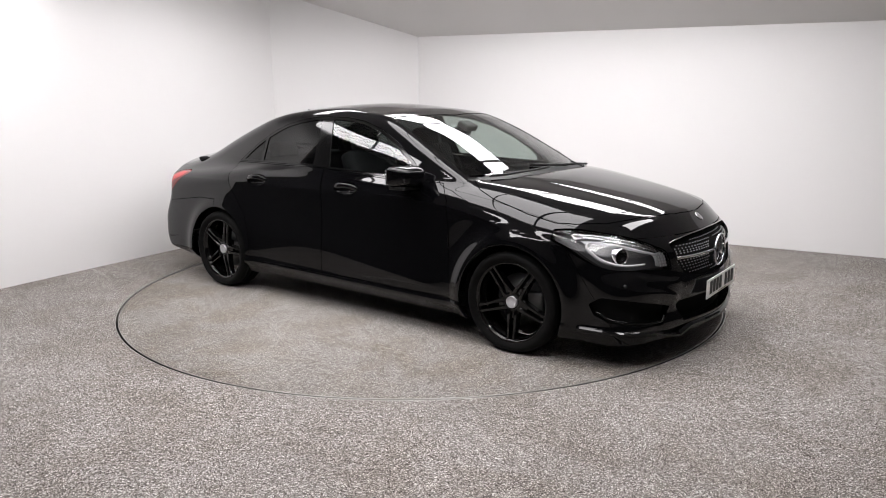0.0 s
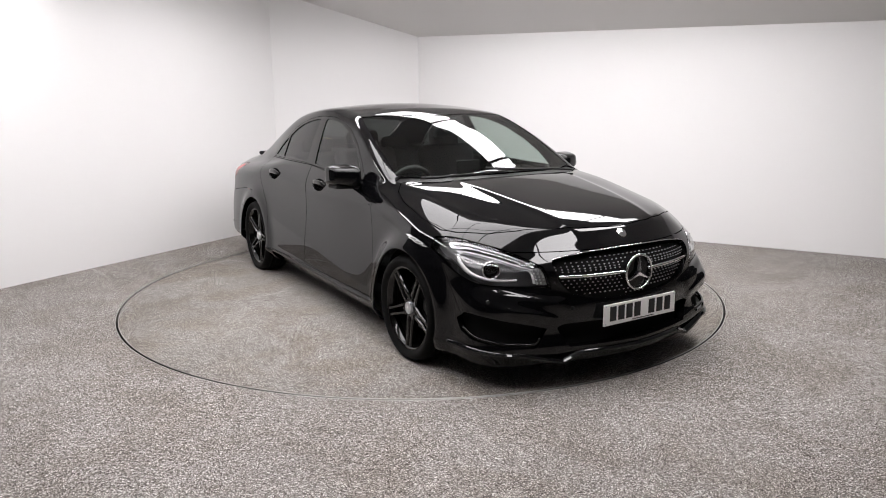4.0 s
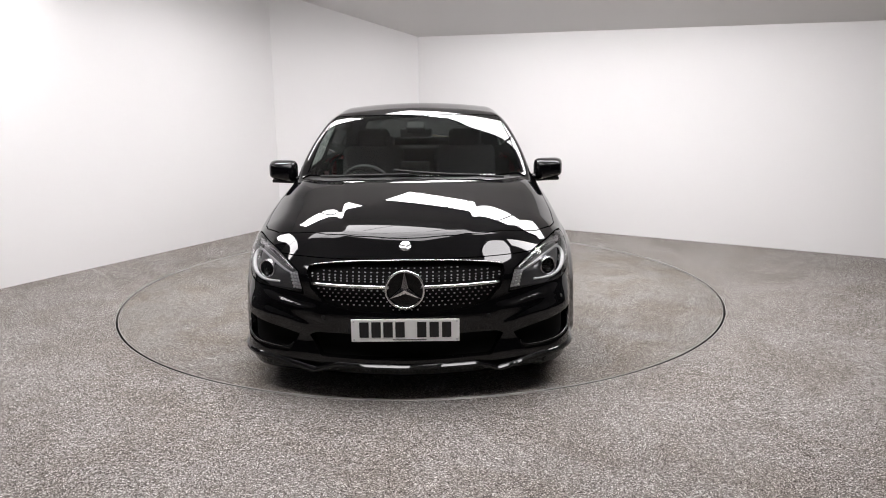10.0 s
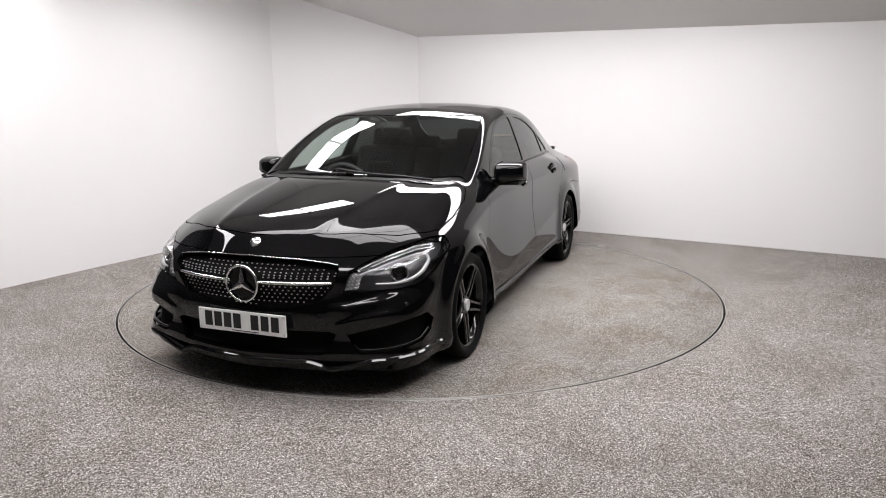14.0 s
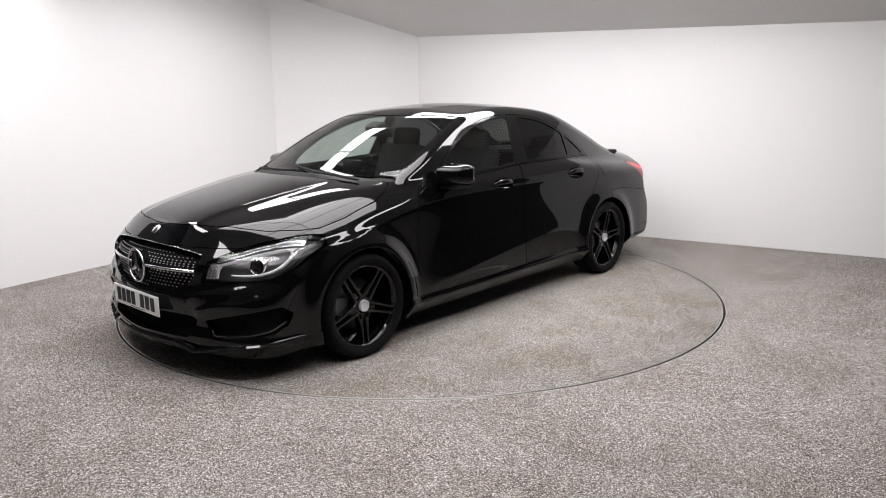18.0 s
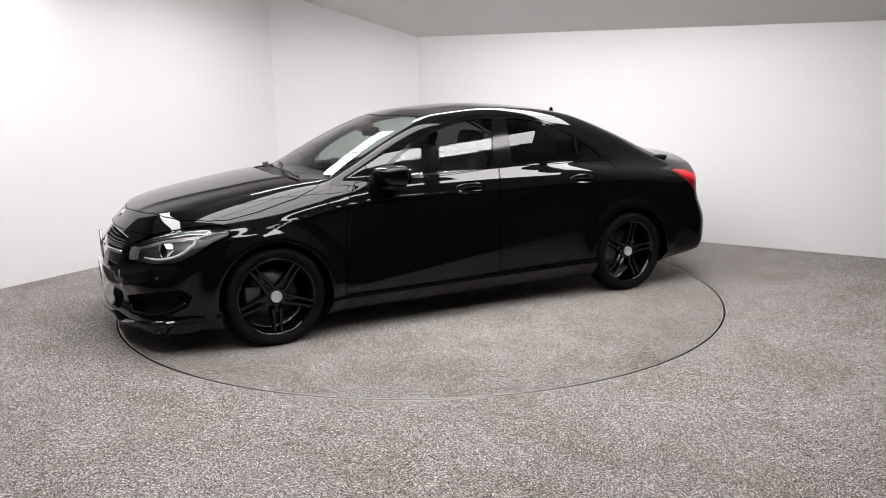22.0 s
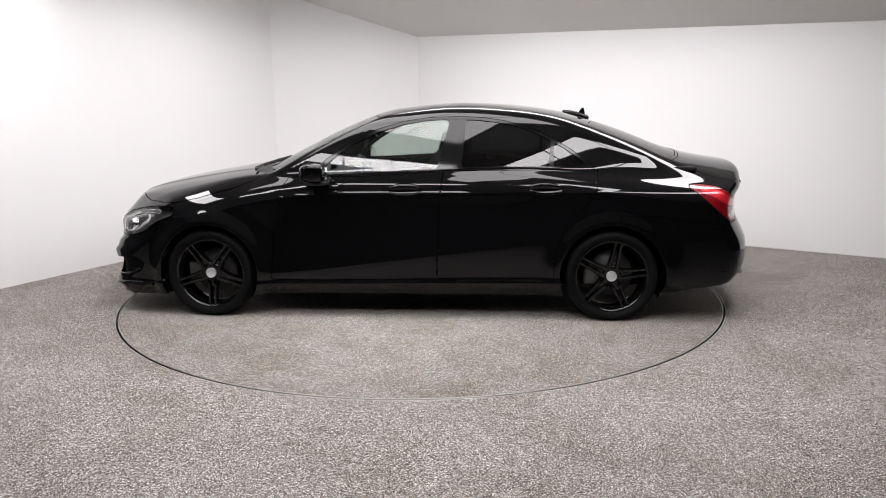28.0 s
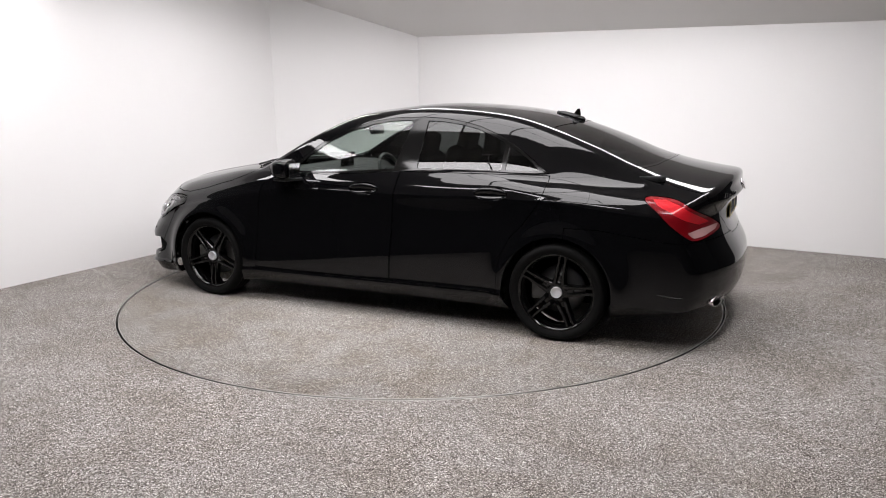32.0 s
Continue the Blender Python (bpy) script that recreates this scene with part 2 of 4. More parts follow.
# strips of light panels hung under the ceiling, and a wide bank of softer panels between them
def light_panel(cx, cy, z, along, across, diffuser, label):
    """A flat panel with the sides along and across, on a thin black tray."""
    ob = tagged(new("light_panel"), label, "light panel", "ceiling light panels")
    ob.matrix_basis = pose(cx, cy, z)
    a, c = Vector(along) / 2, Vector(across) / 2

    def plate_of(grow, z0, z1):
        bm = bmesh.new()
        g, h = a + a.normalized() * grow, c + c.normalized() * grow
        corners = [(q.x, q.y) for q in (-g - h, g - h, g + h, -g + h)]
        prism(bm, corners, z0, z1)
        return bm
    part("diffuser", plate_of(0.0, -0.006, 0.006), diffuser, ob, "glowing white diffuser")
    part("frame", plate_of(0.012, 0.008, 0.03), M_PLASTIC, ob, "thin black frame")


for ang, apo, high, width, t0, t1, count in LIGHT_STRIPS:
    n_ = Vector((math.cos(radians(ang)), math.sin(radians(ang))))
    t_ = Vector((-n_.y, n_.x))
    step = (t1 - t0) / count
    for k in range(count):
        c_ = n_ * apo + t_ * (t0 + step * (k + 0.5))
        light_panel(c_.x, c_.y, high, t_ * (step - 0.035), n_ * width, M_LIGHT, "white glowing strip light panel under the studio ceiling")
u_, v_ = Vector(BANK_U) / BANK_COUNT[0], Vector(BANK_V) / BANK_COUNT[1]
for i in range(BANK_COUNT[0]):
    for k in range(BANK_COUNT[1]):
        c_ = Vector(BANK_CORNER) + u_ * (i + 0.5) + v_ * (k + 0.5)
        light_panel(c_.x, c_.y, 3.0, u_ - u_.normalized() * 0.03, v_ - v_.normalized() * 0.03, M_LIGHT_SOFT, "wide softly glowing light panel under the studio ceiling")


# ---------------------------------------------------------------- the car's shape
def spline(xs, ys):
    """A natural cubic spline through a few points, straight beyond its ends."""
    xs, ys = np.array(xs, float), np.array(ys, float)
    o = np.argsort(xs)
    xs, ys = xs[o], ys[o]
    n, h = len(xs), np.diff(xs)
    A, r = np.eye(n), np.zeros(n)
    for i in range(1, n - 1):
        A[i, i - 1], A[i, i], A[i, i + 1] = h[i - 1], 2 * (h[i - 1] + h[i]), h[i]
        r[i] = 6 * ((ys[i + 1] - ys[i]) / h[i] - (ys[i] - ys[i - 1]) / h[i - 1])
    m2 = np.linalg.solve(A, r)
    s0 = (ys[1] - ys[0]) / h[0] - h[0] * m2[1] / 6
    s1 = (ys[-1] - ys[-2]) / h[-1] + h[-1] * m2[-2] / 6

    def f(x):
        x = np.asarray(x, float)
        i = np.clip(np.searchsorted(xs, x) - 1, 0, n - 2)
        a, b, k = xs[i + 1] - x, x - xs[i], h[i]
        v = (m2[i] * a**3 + m2[i + 1] * b**3) / (6 * k) + (ys[i] / k - m2[i] * k / 6) * a + (ys[i + 1] / k - m2[i + 1] * k / 6) * b
        return np.where(x < xs[0], ys[0] + s0 * (x - xs[0]), np.where(x > xs[-1], ys[-1] + s1 * (x - xs[-1]), v))
    return f


def smax(a, b, k):
    h = np.clip(0.5 + 0.5 * (a - b) / k, 0, 1)
    return b * (1 - h) + a * h + k * h * (1 - h)


def smin(a, b, k):
    return -smax(-a, -b, k)


def softplus(t, w):
    return w * np.logaddexp(0, t / w)


def sig(t):
    return 1 / (1 + np.exp(-np.clip(t, -40, 40)))


HUB_X, HUB_Z, TYRE_R = 1.357, 0.298, 0.303
# plan: half width at the waist
half_width = spline([-2.35, -2.1, -1.8, -1.4, -1.0, -0.3, 0.4, 1.0, 1.4, 1.7, 1.95, 2.3], [0.812, 0.856, 0.878, 0.880, 0.872, 0.862, 0.862, 0.866, 0.872, 0.858, 0.836, 0.7645])
# side: crease under the windows, rising crease of the lower doors, skirt
line_up = spline([-2.2, -1.58, -0.93, 0.0, 0.9, 1.25, 1.6, 2.0], [0.845, 0.850, 0.856, 0.845, 0.810, 0.745, 0.675, 0.63])
line_low = spline([-1.6, -0.976, 0.075, 0.9, 1.5], [0.60, 0.525, 0.400, 0.30, 0.25])
# the deck: bonnet, waist and boot lid
deck_mid = spline([-2.40, -2.30, -2.185, -1.92, -1.5, -0.8, 0.3, 0.8, 1.08, 1.25, 1.45, 1.65, 1.83, 1.95, 2.05, 2.16, 2.30],
                  [0.978, 0.996, 1.012, 1.035, 1.02, 1.00, 0.988, 0.994, 0.988, 0.976, 0.9485, 0.9150, 0.8790, 0.8480, 0.811, 0.757, 0.69])
deck_drop = spline([-2.4, -2.2, -1.9, -1.4, -0.9, -0.5, 0.5, 1.0, 1.3, 1.6, 1.9, 2.2], [0.14, 0.14, 0.136, 0.08, 0.02, 0.012, 0.012, 0.045, 0.075, 0.095, 0.105, 0.10])
# nose and tail at the middle, by height
nose = spline([0.0, 0.16, 0.21, 0.30, 0.42, 0.50, 0.58, 0.63, 0.665, 0.70, 0.74, 0.78, 0.82], [2.20, 2.245, 2.27, 2.252, 2.262, 2.250, 2.250, 2.238, 2.209, 2.174, 2.135, 2.096, 2.055])
tail = spline([0.0, 0.18, 0.30, 0.42, 0.50, 0.60, 0.70, 0.80, 0.90, 1.0, 1.1], [-2.18, -2.24, -2.337, -2.357, -2.352, -2.307, -2.265, -2.26, -2.275, -2.31, -2.32])
# the greenhouse
roof_mid = spline([-2.3, -1.99, -1.90, -1.76, -1.51, -1.26, -1.11, -0.76, -0.51, -0.25, 0.055, 0.16, 0.25, 0.33, 0.423, 0.53, 0.633, 0.907, 1.08, 1.3],
                  [0.88, 1.005, 1.050, 1.115, 1.217, 1.302, 1.345, 1.402, 1.421, 1.424, 1.3975, 1.3850, 1.3635, 1.338, 1.3025, 1.259, 1.212, 1.075, 0.985, 0.87])
glass_foot = spline([-2.0, -1.6, -1.2, -0.8, -0.3, 0.2, 0.6, 1.0, 1.3], [0.60, 0.675, 0.735, 0.768, 0.785, 0.785, 0.7792, 0.7225, 0.6225])


def side_y(x, z):
    w, zu, zl = half_width(x), line_up(x), line_low(x)
    t = (z - zl) / np.maximum(zu - zl, 0.05)
    front = sig((x - 1.0) / 0.12)
    rear = sig((-1.05 - x) / 0.12)
    mid = (1 - front) * (1 - rear)
    # a sharp crease, a slope above it, a steeper one below the windows
    y = w - 0.30 * softplus(z - zu, 0.005) - 0.42 * softplus(z - zu - 0.055, 0.012) - 0.25 * front * softplus(z - zu - 0.08, 0.03)
    y = y - 0.28 * (softplus(z - zu, 0.003) - softplus(z - zu - 0.010, 0.003))
    y = y - 0.011 * mid * np.clip(np.sin(np.pi * np.clip(t, 0, 1)), 0, 1) - 0.085 * (1 - front) * (np.clip(z, 0.28, 0.86) - 0.65)
    y = y - (0.03 + 0.02 * mid) * softplus(zl - z, 0.015)
    # the skirt stands out a little and turns in below its edge
    crest = 0.236 - 0.012 * x
    y = y + (0.014 * sig((crest + 0.022 - z) / 0.006) * sig((x + 1.5) / 0.04) - 0.85 * softplus(crest - z, 0.004)) * (1 - 0.6 * front)
    # flared wheel arches
    for hx in (HUB_X, -HUB_X):
        r = np.hypot(x - hx, z - HUB_Z)
        y = y + (0.042 if hx > 0 else 0.022) * np.exp(-((np.maximum(r, 0.345) - 0.345) / 0.072) ** 2)
    return y


def lower_f(x, y, z):
    side = (y - side_y(x, z)) * 0.97
    ay = np.abs(y)
    v = ay / 0.74
    bonnet = sig((x - 0.9) / 0.06)
    # two creases along the bonnet: flat between them, a step down and a plain slope outside
    edge = np.interp(x, [1.0, 1.3, 1.65, 1.92, 2.05, 2.3], [0.43, 0.405, 0.365, 0.320, 0.300, 0.27])
    out = softplus(ay - edge, 0.006)
    hood = 0.12 * ((ay - out) / 0.36) ** 2 + 0.11 * (1 - np.exp(-out / 0.03)) + 0.5 * out + 4.1 * out ** 2
    deck = deck_mid(x) - deck_drop(x) * ((1 - bonnet) * v ** 2.2 + bonnet * hood)
    top = (z - deck) * 0.96
    up = sig((z - 0.50) / 0.03)
    front = x - nose(z) + up * 0.316 * (ay / 0.8) ** 2.41 + (1 - up) * 0.2 * (ay / 0.8) ** 1.7
    # two narrow ledges cross the bumper's corners, one under the lamp and one over the side intake
    for zc, y0, y1 in ((np.interp(ay, [0.44, 0.52, 0.65, 0.74], [0.474, 0.476, 0.502, 0.522]), 0.45, 0.77), (np.interp(ay, [0.44, 0.50, 0.60, 0.72], [0.372, 0.393, 0.424, 0.447]), 0.47, 0.74)):
        below = np.maximum(zc - z, 0)
        front = front - 0.020 * sig((zc - z) / 0.007) * np.exp(-below / 0.06) * sig((ay - y0) / 0.015) * sig((y1 - ay) / 0.015)
    back = tail(z) - x + 0.166 * (ay / 0.8) ** 2.9
    door = sig((x + 1.0) / 0.08) * sig((0.75 - x) / 0.08)
    f = smax(side, top, 0.075 - 0.045 * door)
    f = smax(f, front * 0.80, 0.012 + 0.123 * sig((ay - 0.58) / 0.05))
    f = smax(f, back * 0.9, 0.05)
    return smax(f, 0.145 - 0.02 * sig((x - 1.8) / 0.05) + 0.045 * sig((-1.65 - x) / 0.05) + 0.16 * softplus(-1.75 - x, 0.03) - z, 0.02)


def green_f(x, y, z):
    # the rear pillars lean in more than the side windows
    rear = sig((-1.25 - x) / 0.12)
    side = (y - (glass_foot(x) - (0.375 + 0.09 * rear) * (z - 0.97) - 0.20 * np.maximum(z - 0.97, 0) ** 2)) * 0.9
    s = 0.12 * sig((x - 0.35) / 0.15) - 0.30 * sig((-1.05 - x) / 0.15)
    top = (z - roof_mid(x + s * y * y) + 0.035 * (y / 0.55) ** 2) * 0.85
    return smax(smax(side, top, 0.065 - 0.037 * sig((x - 0.22) / 0.08)), 0.88 - z, 0.05)


def body_f(x, y, z):
    return smin(lower_f(x, y, z), green_f(x, y, z), 0.025 + 0.085 * sig((-1.32 - x) / 0.09))


def body_grid(nx=300, nphi=205, ncap=84):
    """The half body as a grid of points and normals, found along rays from a spine in the car's middle."""
    xe, z0 = 1.72, 0.55
    # rays stand closer round the bumpers' ledges
    dense = np.linspace(-64, 90, 2000)
    weight = np.cumsum(1 + 1.3 * np.exp(-((dense + 8) / 13) ** 2))
    phi = np.radians(np.interp(np.linspace(weight[0], weight[-1], nphi), weight, dense))
    sx = np.linspace(-xe, xe, nx)
    al = np.radians(np.linspace(0, 90, ncap + 1)[1:])
    O, Dv = [], []
    for a in al[::-1]:
        O.append(np.tile((-xe, 0, z0), (nphi, 1)))
        Dv.append(np.stack([-np.sin(a) * np.cos(phi), np.cos(a) * np.cos(phi), np.sin(phi)], 1))
    for x in sx:
        O.append(np.tile((x, 0, z0), (nphi, 1)))
        Dv.append(np.stack([0 * phi, np.cos(phi), np.sin(phi)], 1))
    for a in al:
        O.append(np.tile((xe, 0, z0), (nphi, 1)))
        Dv.append(np.stack([np.sin(a) * np.cos(phi), np.cos(a) * np.cos(phi), np.sin(phi)], 1))
    O, Dv = np.array(O), np.array(Dv)
    lo, hi = np.full(O.shape[:2], 0.15), np.full(O.shape[:2], 1.5)
    for _ in range(34):
        m = (lo + hi) / 2
        P = O + Dv * m[..., None]
        inside = body_f(P[..., 0], P[..., 1], P[..., 2]) < 0
        lo, hi = np.where(inside, m, lo), np.where(inside, hi, m)
    P = O + Dv * lo[..., None]
    return P


def body_normal(P):
    e = 1e-4
    x, y, z = P[:, 0], P[:, 1], P[:, 2]
    g = np.stack([body_f(x + e, y, z) - body_f(x - e, y, z), body_f(x, y + e, z) - body_f(x, y - e, z), body_f(x, y, z + e) - body_f(x, y, z - e)], 1)
    g[np.abs(y) < 1e-5, 1] = 0
    return g / np.maximum(np.linalg.norm(g, axis=1), 1e-9)[:, None]


def tri_grid(P):
    a, b = P.shape[:2]
    i = np.arange(a * b).reshape(a, b)
    q = np.stack([i[:-1, :-1], i[1:, :-1], i[1:, 1:], i[:-1, 1:]], -1).reshape(-1, 4)
    T = np.concatenate([q[:, [0, 2, 1]], q[:, [0, 3, 2]]])
    V = P.reshape(-1, 3)
    n = np.cross(V[T[:, 1]] - V[T[:, 0]], V[T[:, 2]] - V[T[:, 0]])
    return V, T[np.linalg.norm(n, axis=1) > 1e-10]


def clip(V, T, d):
    """The part of a triangle mesh where the field d, given at its vertices, is below zero."""
    if len(T) == 0:
        return V, T
    s = d[T] < 0
    k = s.sum(1)
    keep = [T[k == 3]]
    newv, base, cache = [], len(V), {}

    def cut(i, j):
        key = (i, j) if i < j else (j, i)
        if key not in cache:
            i, j = key
            t = d[i] / (d[i] - d[j])
            cache[key] = base + len(newv)
            newv.append(V[i] + t * (V[j] - V[i]))
        return cache[key]
    out = []
    for t, si in zip(T[(k == 1) | (k == 2)], s[(k == 1) | (k == 2)]):
        if si.sum() == 1:
            r = int(np.argmax(si))
            a, b, c = t[r], t[(r + 1) % 3], t[(r + 2) % 3]
            out.append((a, cut(a, b), cut(a, c)))
        else:
            r = int(np.argmin(si))
            a, b, c = t[r], t[(r + 1) % 3], t[(r + 2) % 3]
            p, q = cut(a, b), cut(a, c)
            out += [(p, b, c), (p, c, q)]
    if newv:
        V = np.concatenate([V, np.array(newv)])
    if out:
        keep.append(np.array(out, int))
    T = np.concatenate(keep)
    used = np.unique(T)
    m = np.zeros(len(V), int)
    m[used] = np.arange(len(used))
    return V[used], m[T]


def poly_d(a, b, poly):
    """The signed distance to a closed outline, below zero inside."""
    p = np.stack([a, b], 1)
    best, inside = np.full(len(p), 1e9), np.zeros(len(p), bool)
    q = np.array(poly, float)
    for u, v in zip(q, np.roll(q, -1, 0)):
        e, w = v - u, p - u
        t = np.clip((w @ e) / (e @ e), 0, 1)
        best = np.minimum(best, np.linalg.norm(w - t[:, None] * e, axis=1))
        c = ((u[1] <= p[:, 1]) & (v[1] > p[:, 1])) | ((v[1] <= p[:, 1]) & (u[1] > p[:, 1]))
        with np.errstate(divide="ignore", invalid="ignore"):
            xi = u[0] + (p[:, 1] - u[1]) / (v[1] - u[1]) * e[0]
        inside ^= c & (p[:, 0] < xi)
    return np.where(inside, -best, best)


def smooth_poly(pts, per=6):
    """A closed rounded outline through points."""
    p = np.array(pts, float)
    out = []
    n = len(p)
    for i in range(n):
        a, b, c, d = p[i - 1], p[i], p[(i + 1) % n], p[(i + 2) % n]
        for k in range(per):
            t = k / per
            out.append(0.5 * (2 * b + (c - a) * t + (2 * a - 5 * b + 4 * c - d) * t * t + (3 * b - a - 3 * c + d) * t**3))
    return out


def sheet(V, T, mirror, thick=0.012, shift=0.0, both=False):
    """Vertices, faces and normals of a panel cut from the body: its edges are turned in by thick."""
    N = body_normal(V)
    P = V - N * shift
    e = np.sort(np.concatenate([T[:, [0, 1]], T[:, [1, 2]], T[:, [2, 0]]]), axis=1)
    u, inv, cnt = np.unique(e, axis=0, return_inverse=True, return_counts=True)
    de = np.concatenate([T[:, [0, 1]], T[:, [1, 2]], T[:, [2, 0]]])
    rim = de[cnt[inv.ravel()] == 1]
    if both:
        rim = rim[~((P[rim[:, 0], 1] < 1e-4) & (P[rim[:, 1], 1] < 1e-4))]
    n0 = len(P)
    F = [tuple(t) for t in T.tolist()]
    if thick and len(rim):
        ids = np.unique(rim)
        m = {int(i): n0 + k for k, i in enumerate(ids)}
        m2 = {int(i): n0 + len(ids) + k for k, i in enumerate(ids)}
        inn = P[ids] - N[ids] * thick
        # the turned edge has normals of its own
        side = np.zeros((len(P), 3))
        for a, b in rim.tolist():
            c = np.cross(P[b] - P[a], N[a])
            side[a] += c
            side[b] += c
        sn = side[ids]
        sn /= np.maximum(np.linalg.norm(sn, axis=1), 1e-9)[:, None]
        P = np.concatenate([P, P[ids], inn])
        N = np.concatenate([N, sn, sn])
        F += [(m[int(b)], m[int(a)], m2[int(a)], m2[int(b)]) for a, b in rim.tolist()]
    if mirror or both:
        M = P * np.array([1, -1, 1])
        NM = N * np.array([1, -1, 1])
        FM = [f[::-1] for f in F]
        if both:
            k = len(P)
            return np.concatenate([P, M]), F + [tuple(i + k for i in f) for f in FM], np.concatenate([N, NM])
        return M, FM, NM
    return P, F, N


def panel(name, VT, material, parent, side=0, thick=0.012, shift=0.0, label=""):
    """side 1: left, -1: right, 0: across both."""
    P, F, N = sheet(VT[0], VT[1], side < 0, thick, shift, both=side == 0)
    me = mesh_from(name, P + np.array(CAR_OFF), F, material, N)
    ob = new(name, me)
    ob.parent = parent
    if label:
        ob["label"] = label
    return ob


car = tagged(new("car"), "glossy black four-door coupe saloon with black alloy wheels on the turntable", "car")
BODY = tri_grid(body_grid())
GAP = 0.004


def take(rest, field, gap=GAP):
    """Cuts a region from the body: the region and what is left, with a gap between them."""
    V, T = rest
    d = field(V)
    return clip(V, T, d + gap / 2), clip(V, T, -d + gap / 2)


def xz(poly, also=None):
    def f(V):
        d = poly_d(V[:, 0], V[:, 2], poly)
        return d if also is None else np.maximum(d, also(V))
    return f


def xy(poly, also=None):
    def f(V):
        d = poly_d(V[:, 0], V[:, 1], poly)
        return d if also is None else np.maximum(d, also(V))
    return f


def yz(poly, also=None):
    def f(V):
        d = poly_d(V[:, 1], V[:, 2], poly)
        return d if also is None else np.maximum(d, also(V))
    return f


# outlines of the panels: from above (x, y), from the side (x, z), from the front or rear (y, z)
SCREEN = [(1.085, -0.1), (1.085, 0.0), (1.065, 0.3), (0.99, 0.53), (0.905, 0.685), (0.55, 0.648), (0.20, 0.580), (0.265, 0.35), (0.325, 0.0), (0.325, -0.1)]
REAR_GLASS = [(-1.28, -0.1), (-1.28, 0.0), (-1.262, 0.25), (-1.21, 0.50), (-1.40, 0.548), (-1.745, 0.565), (-1.83, 0.40), (-1.872, 0.20), (-1.885, 0.0), (-1.885, -0.1)]
FRONT_GLASS = [(0.600, 0.966), (0.51, 1.062), (0.37, 1.158), (0.20, 1.238), (0.026, 1.289), (-0.10, 1.310), (-0.245, 1.318), (-0.284, 1.312), (-0.20, 1.002), (0.1, 0.985), (0.35, 0.972)]
REAR_DOOR_GLASS = [(-0.366, 1.010), (-0.392, 1.314), (-0.48, 1.312), (-0.61, 1.295), (-0.746, 1.266), (-0.86, 1.222), (-0.953, 1.176), (-0.945, 1.012), (-0.6, 1.014)]
QUARTER_GLASS = [(-0.972, 1.012), (-0.980, 1.162), (-1.05, 1.122), (-1.13, 1.067), (-1.195, 1.012)]
TRIM = [(0.665, 0.955), (0.545, 1.065), (0.39, 1.172), (0.21, 1.257), (0.026, 1.309), (-0.15, 1.333), (-0.35, 1.338), (-0.50, 1.330), (-0.63, 1.311), (-0.76, 1.281), (-0.88, 1.236), (-0.98, 1.184), (-1.07, 1.132), (-1.16, 1.067), (-1.255, 0.998), (-0.9, 1.000), (-0.4, 0.998), (0.1, 0.972), (0.35, 0.960)]
FRONT_DOOR = [(0.925, 0.265), (0.905, 0.50), (0.893, 0.70), (0.868, 0.85), (0.80, 0.945), (0.665, 0.955), (0.35, 0.950), (0.1, 0.962), (-0.246, 0.988), (-0.222, 0.83), (-0.203, 0.45), (-0.20, 0.265)]
REAR_DOOR = [(-0.206, 0.265), (-0.209, 0.45), (-0.228, 0.83), (-0.252, 0.988), (-0.9, 0.99), (-1.262, 0.988), (-1.255, 0.90), (-1.225, 0.82), (-1.137, 0.703), (-1.053, 0.614), (-1.0, 0.50), (-0.982, 0.409), (-0.975, 0.265)]
BONNET = [(1.205, -0.1), (1.205, 0.0), (1.19, 0.3), (1.12, 0.52), (1.00, 0.66), (0.985, 0.70), (1.06, 0.757), (1.183, 0.79), (1.42, 0.805), (1.60, 0.797), (1.70, 0.765), (1.77, 0.72), (1.835, 0.670), (1.925, 0.555), (2.01, 0.40), (2.06, 0.25), (2.085, 0.08), (2.088, 0.0), (2.088, -0.1)]
COWL = [(1.081, -0.1), (1.081, 0.0), (1.061, 0.3), (0.986, 0.53), (0.92, 0.67), (0.94, 0.715), (0.981, 0.696), (0.996, 0.656), (1.116, 0.516), (1.186, 0.296), (1.201, 0.0), (1.201, -0.1)]
BOOT_TOP = [(-1.90, -0.1), (-1.90, 0.0), (-1.885, 0.22), (-1.845, 0.42), (-1.765, 0.585), (-1.90, 0.615), (-2.03, 0.655), (-2.6, 0.69), (-2.6, -0.1)]
BOOT_BACK = [(-0.1, 0.625), (0.0, 0.625), (0.24, 0.632), (0.33, 0.66), (0.385, 0.72), (0.47, 0.765), (0.58, 0.825), (0.70, 0.885), (0.73, 0.95), (0.72, 1.2), (-0.1, 1.2)]
LAMP = smooth_poly([(0.500, 0.533), (0.5005, 0.537), (0.527, 0.632), (0.531, 0.638), (0.60, 0.682), (0.66, 0.713), (0.72, 0.733), (0.775, 0.749), (0.812, 0.748), (0.845, 0.728), (0.858, 0.680), (0.846, 0.605), (0.812, 0.560), (0.765, 0.545), (0.70, 0.543), (0.60, 0.539), (0.508, 0.531)], 4)
TAIL = smooth_poly([(-1.840, 0.884), (-1.90, 0.897), (-2.032, 0.878), (-2.134, 0.815), (-2.192, 0.764), (-2.232, 0.700), (-2.19, 0.668), (-2.136, 0.654), (-2.09, 0.675), (-1.994, 0.75), (-1.917, 0.822)], 4)
REVERSE = [(-2.09, 0.703), (-2.15, 0.720), (-2.222, 0.728), (-2.21, 0.697), (-2.165, 0.672), (-2.12, 0.668)]
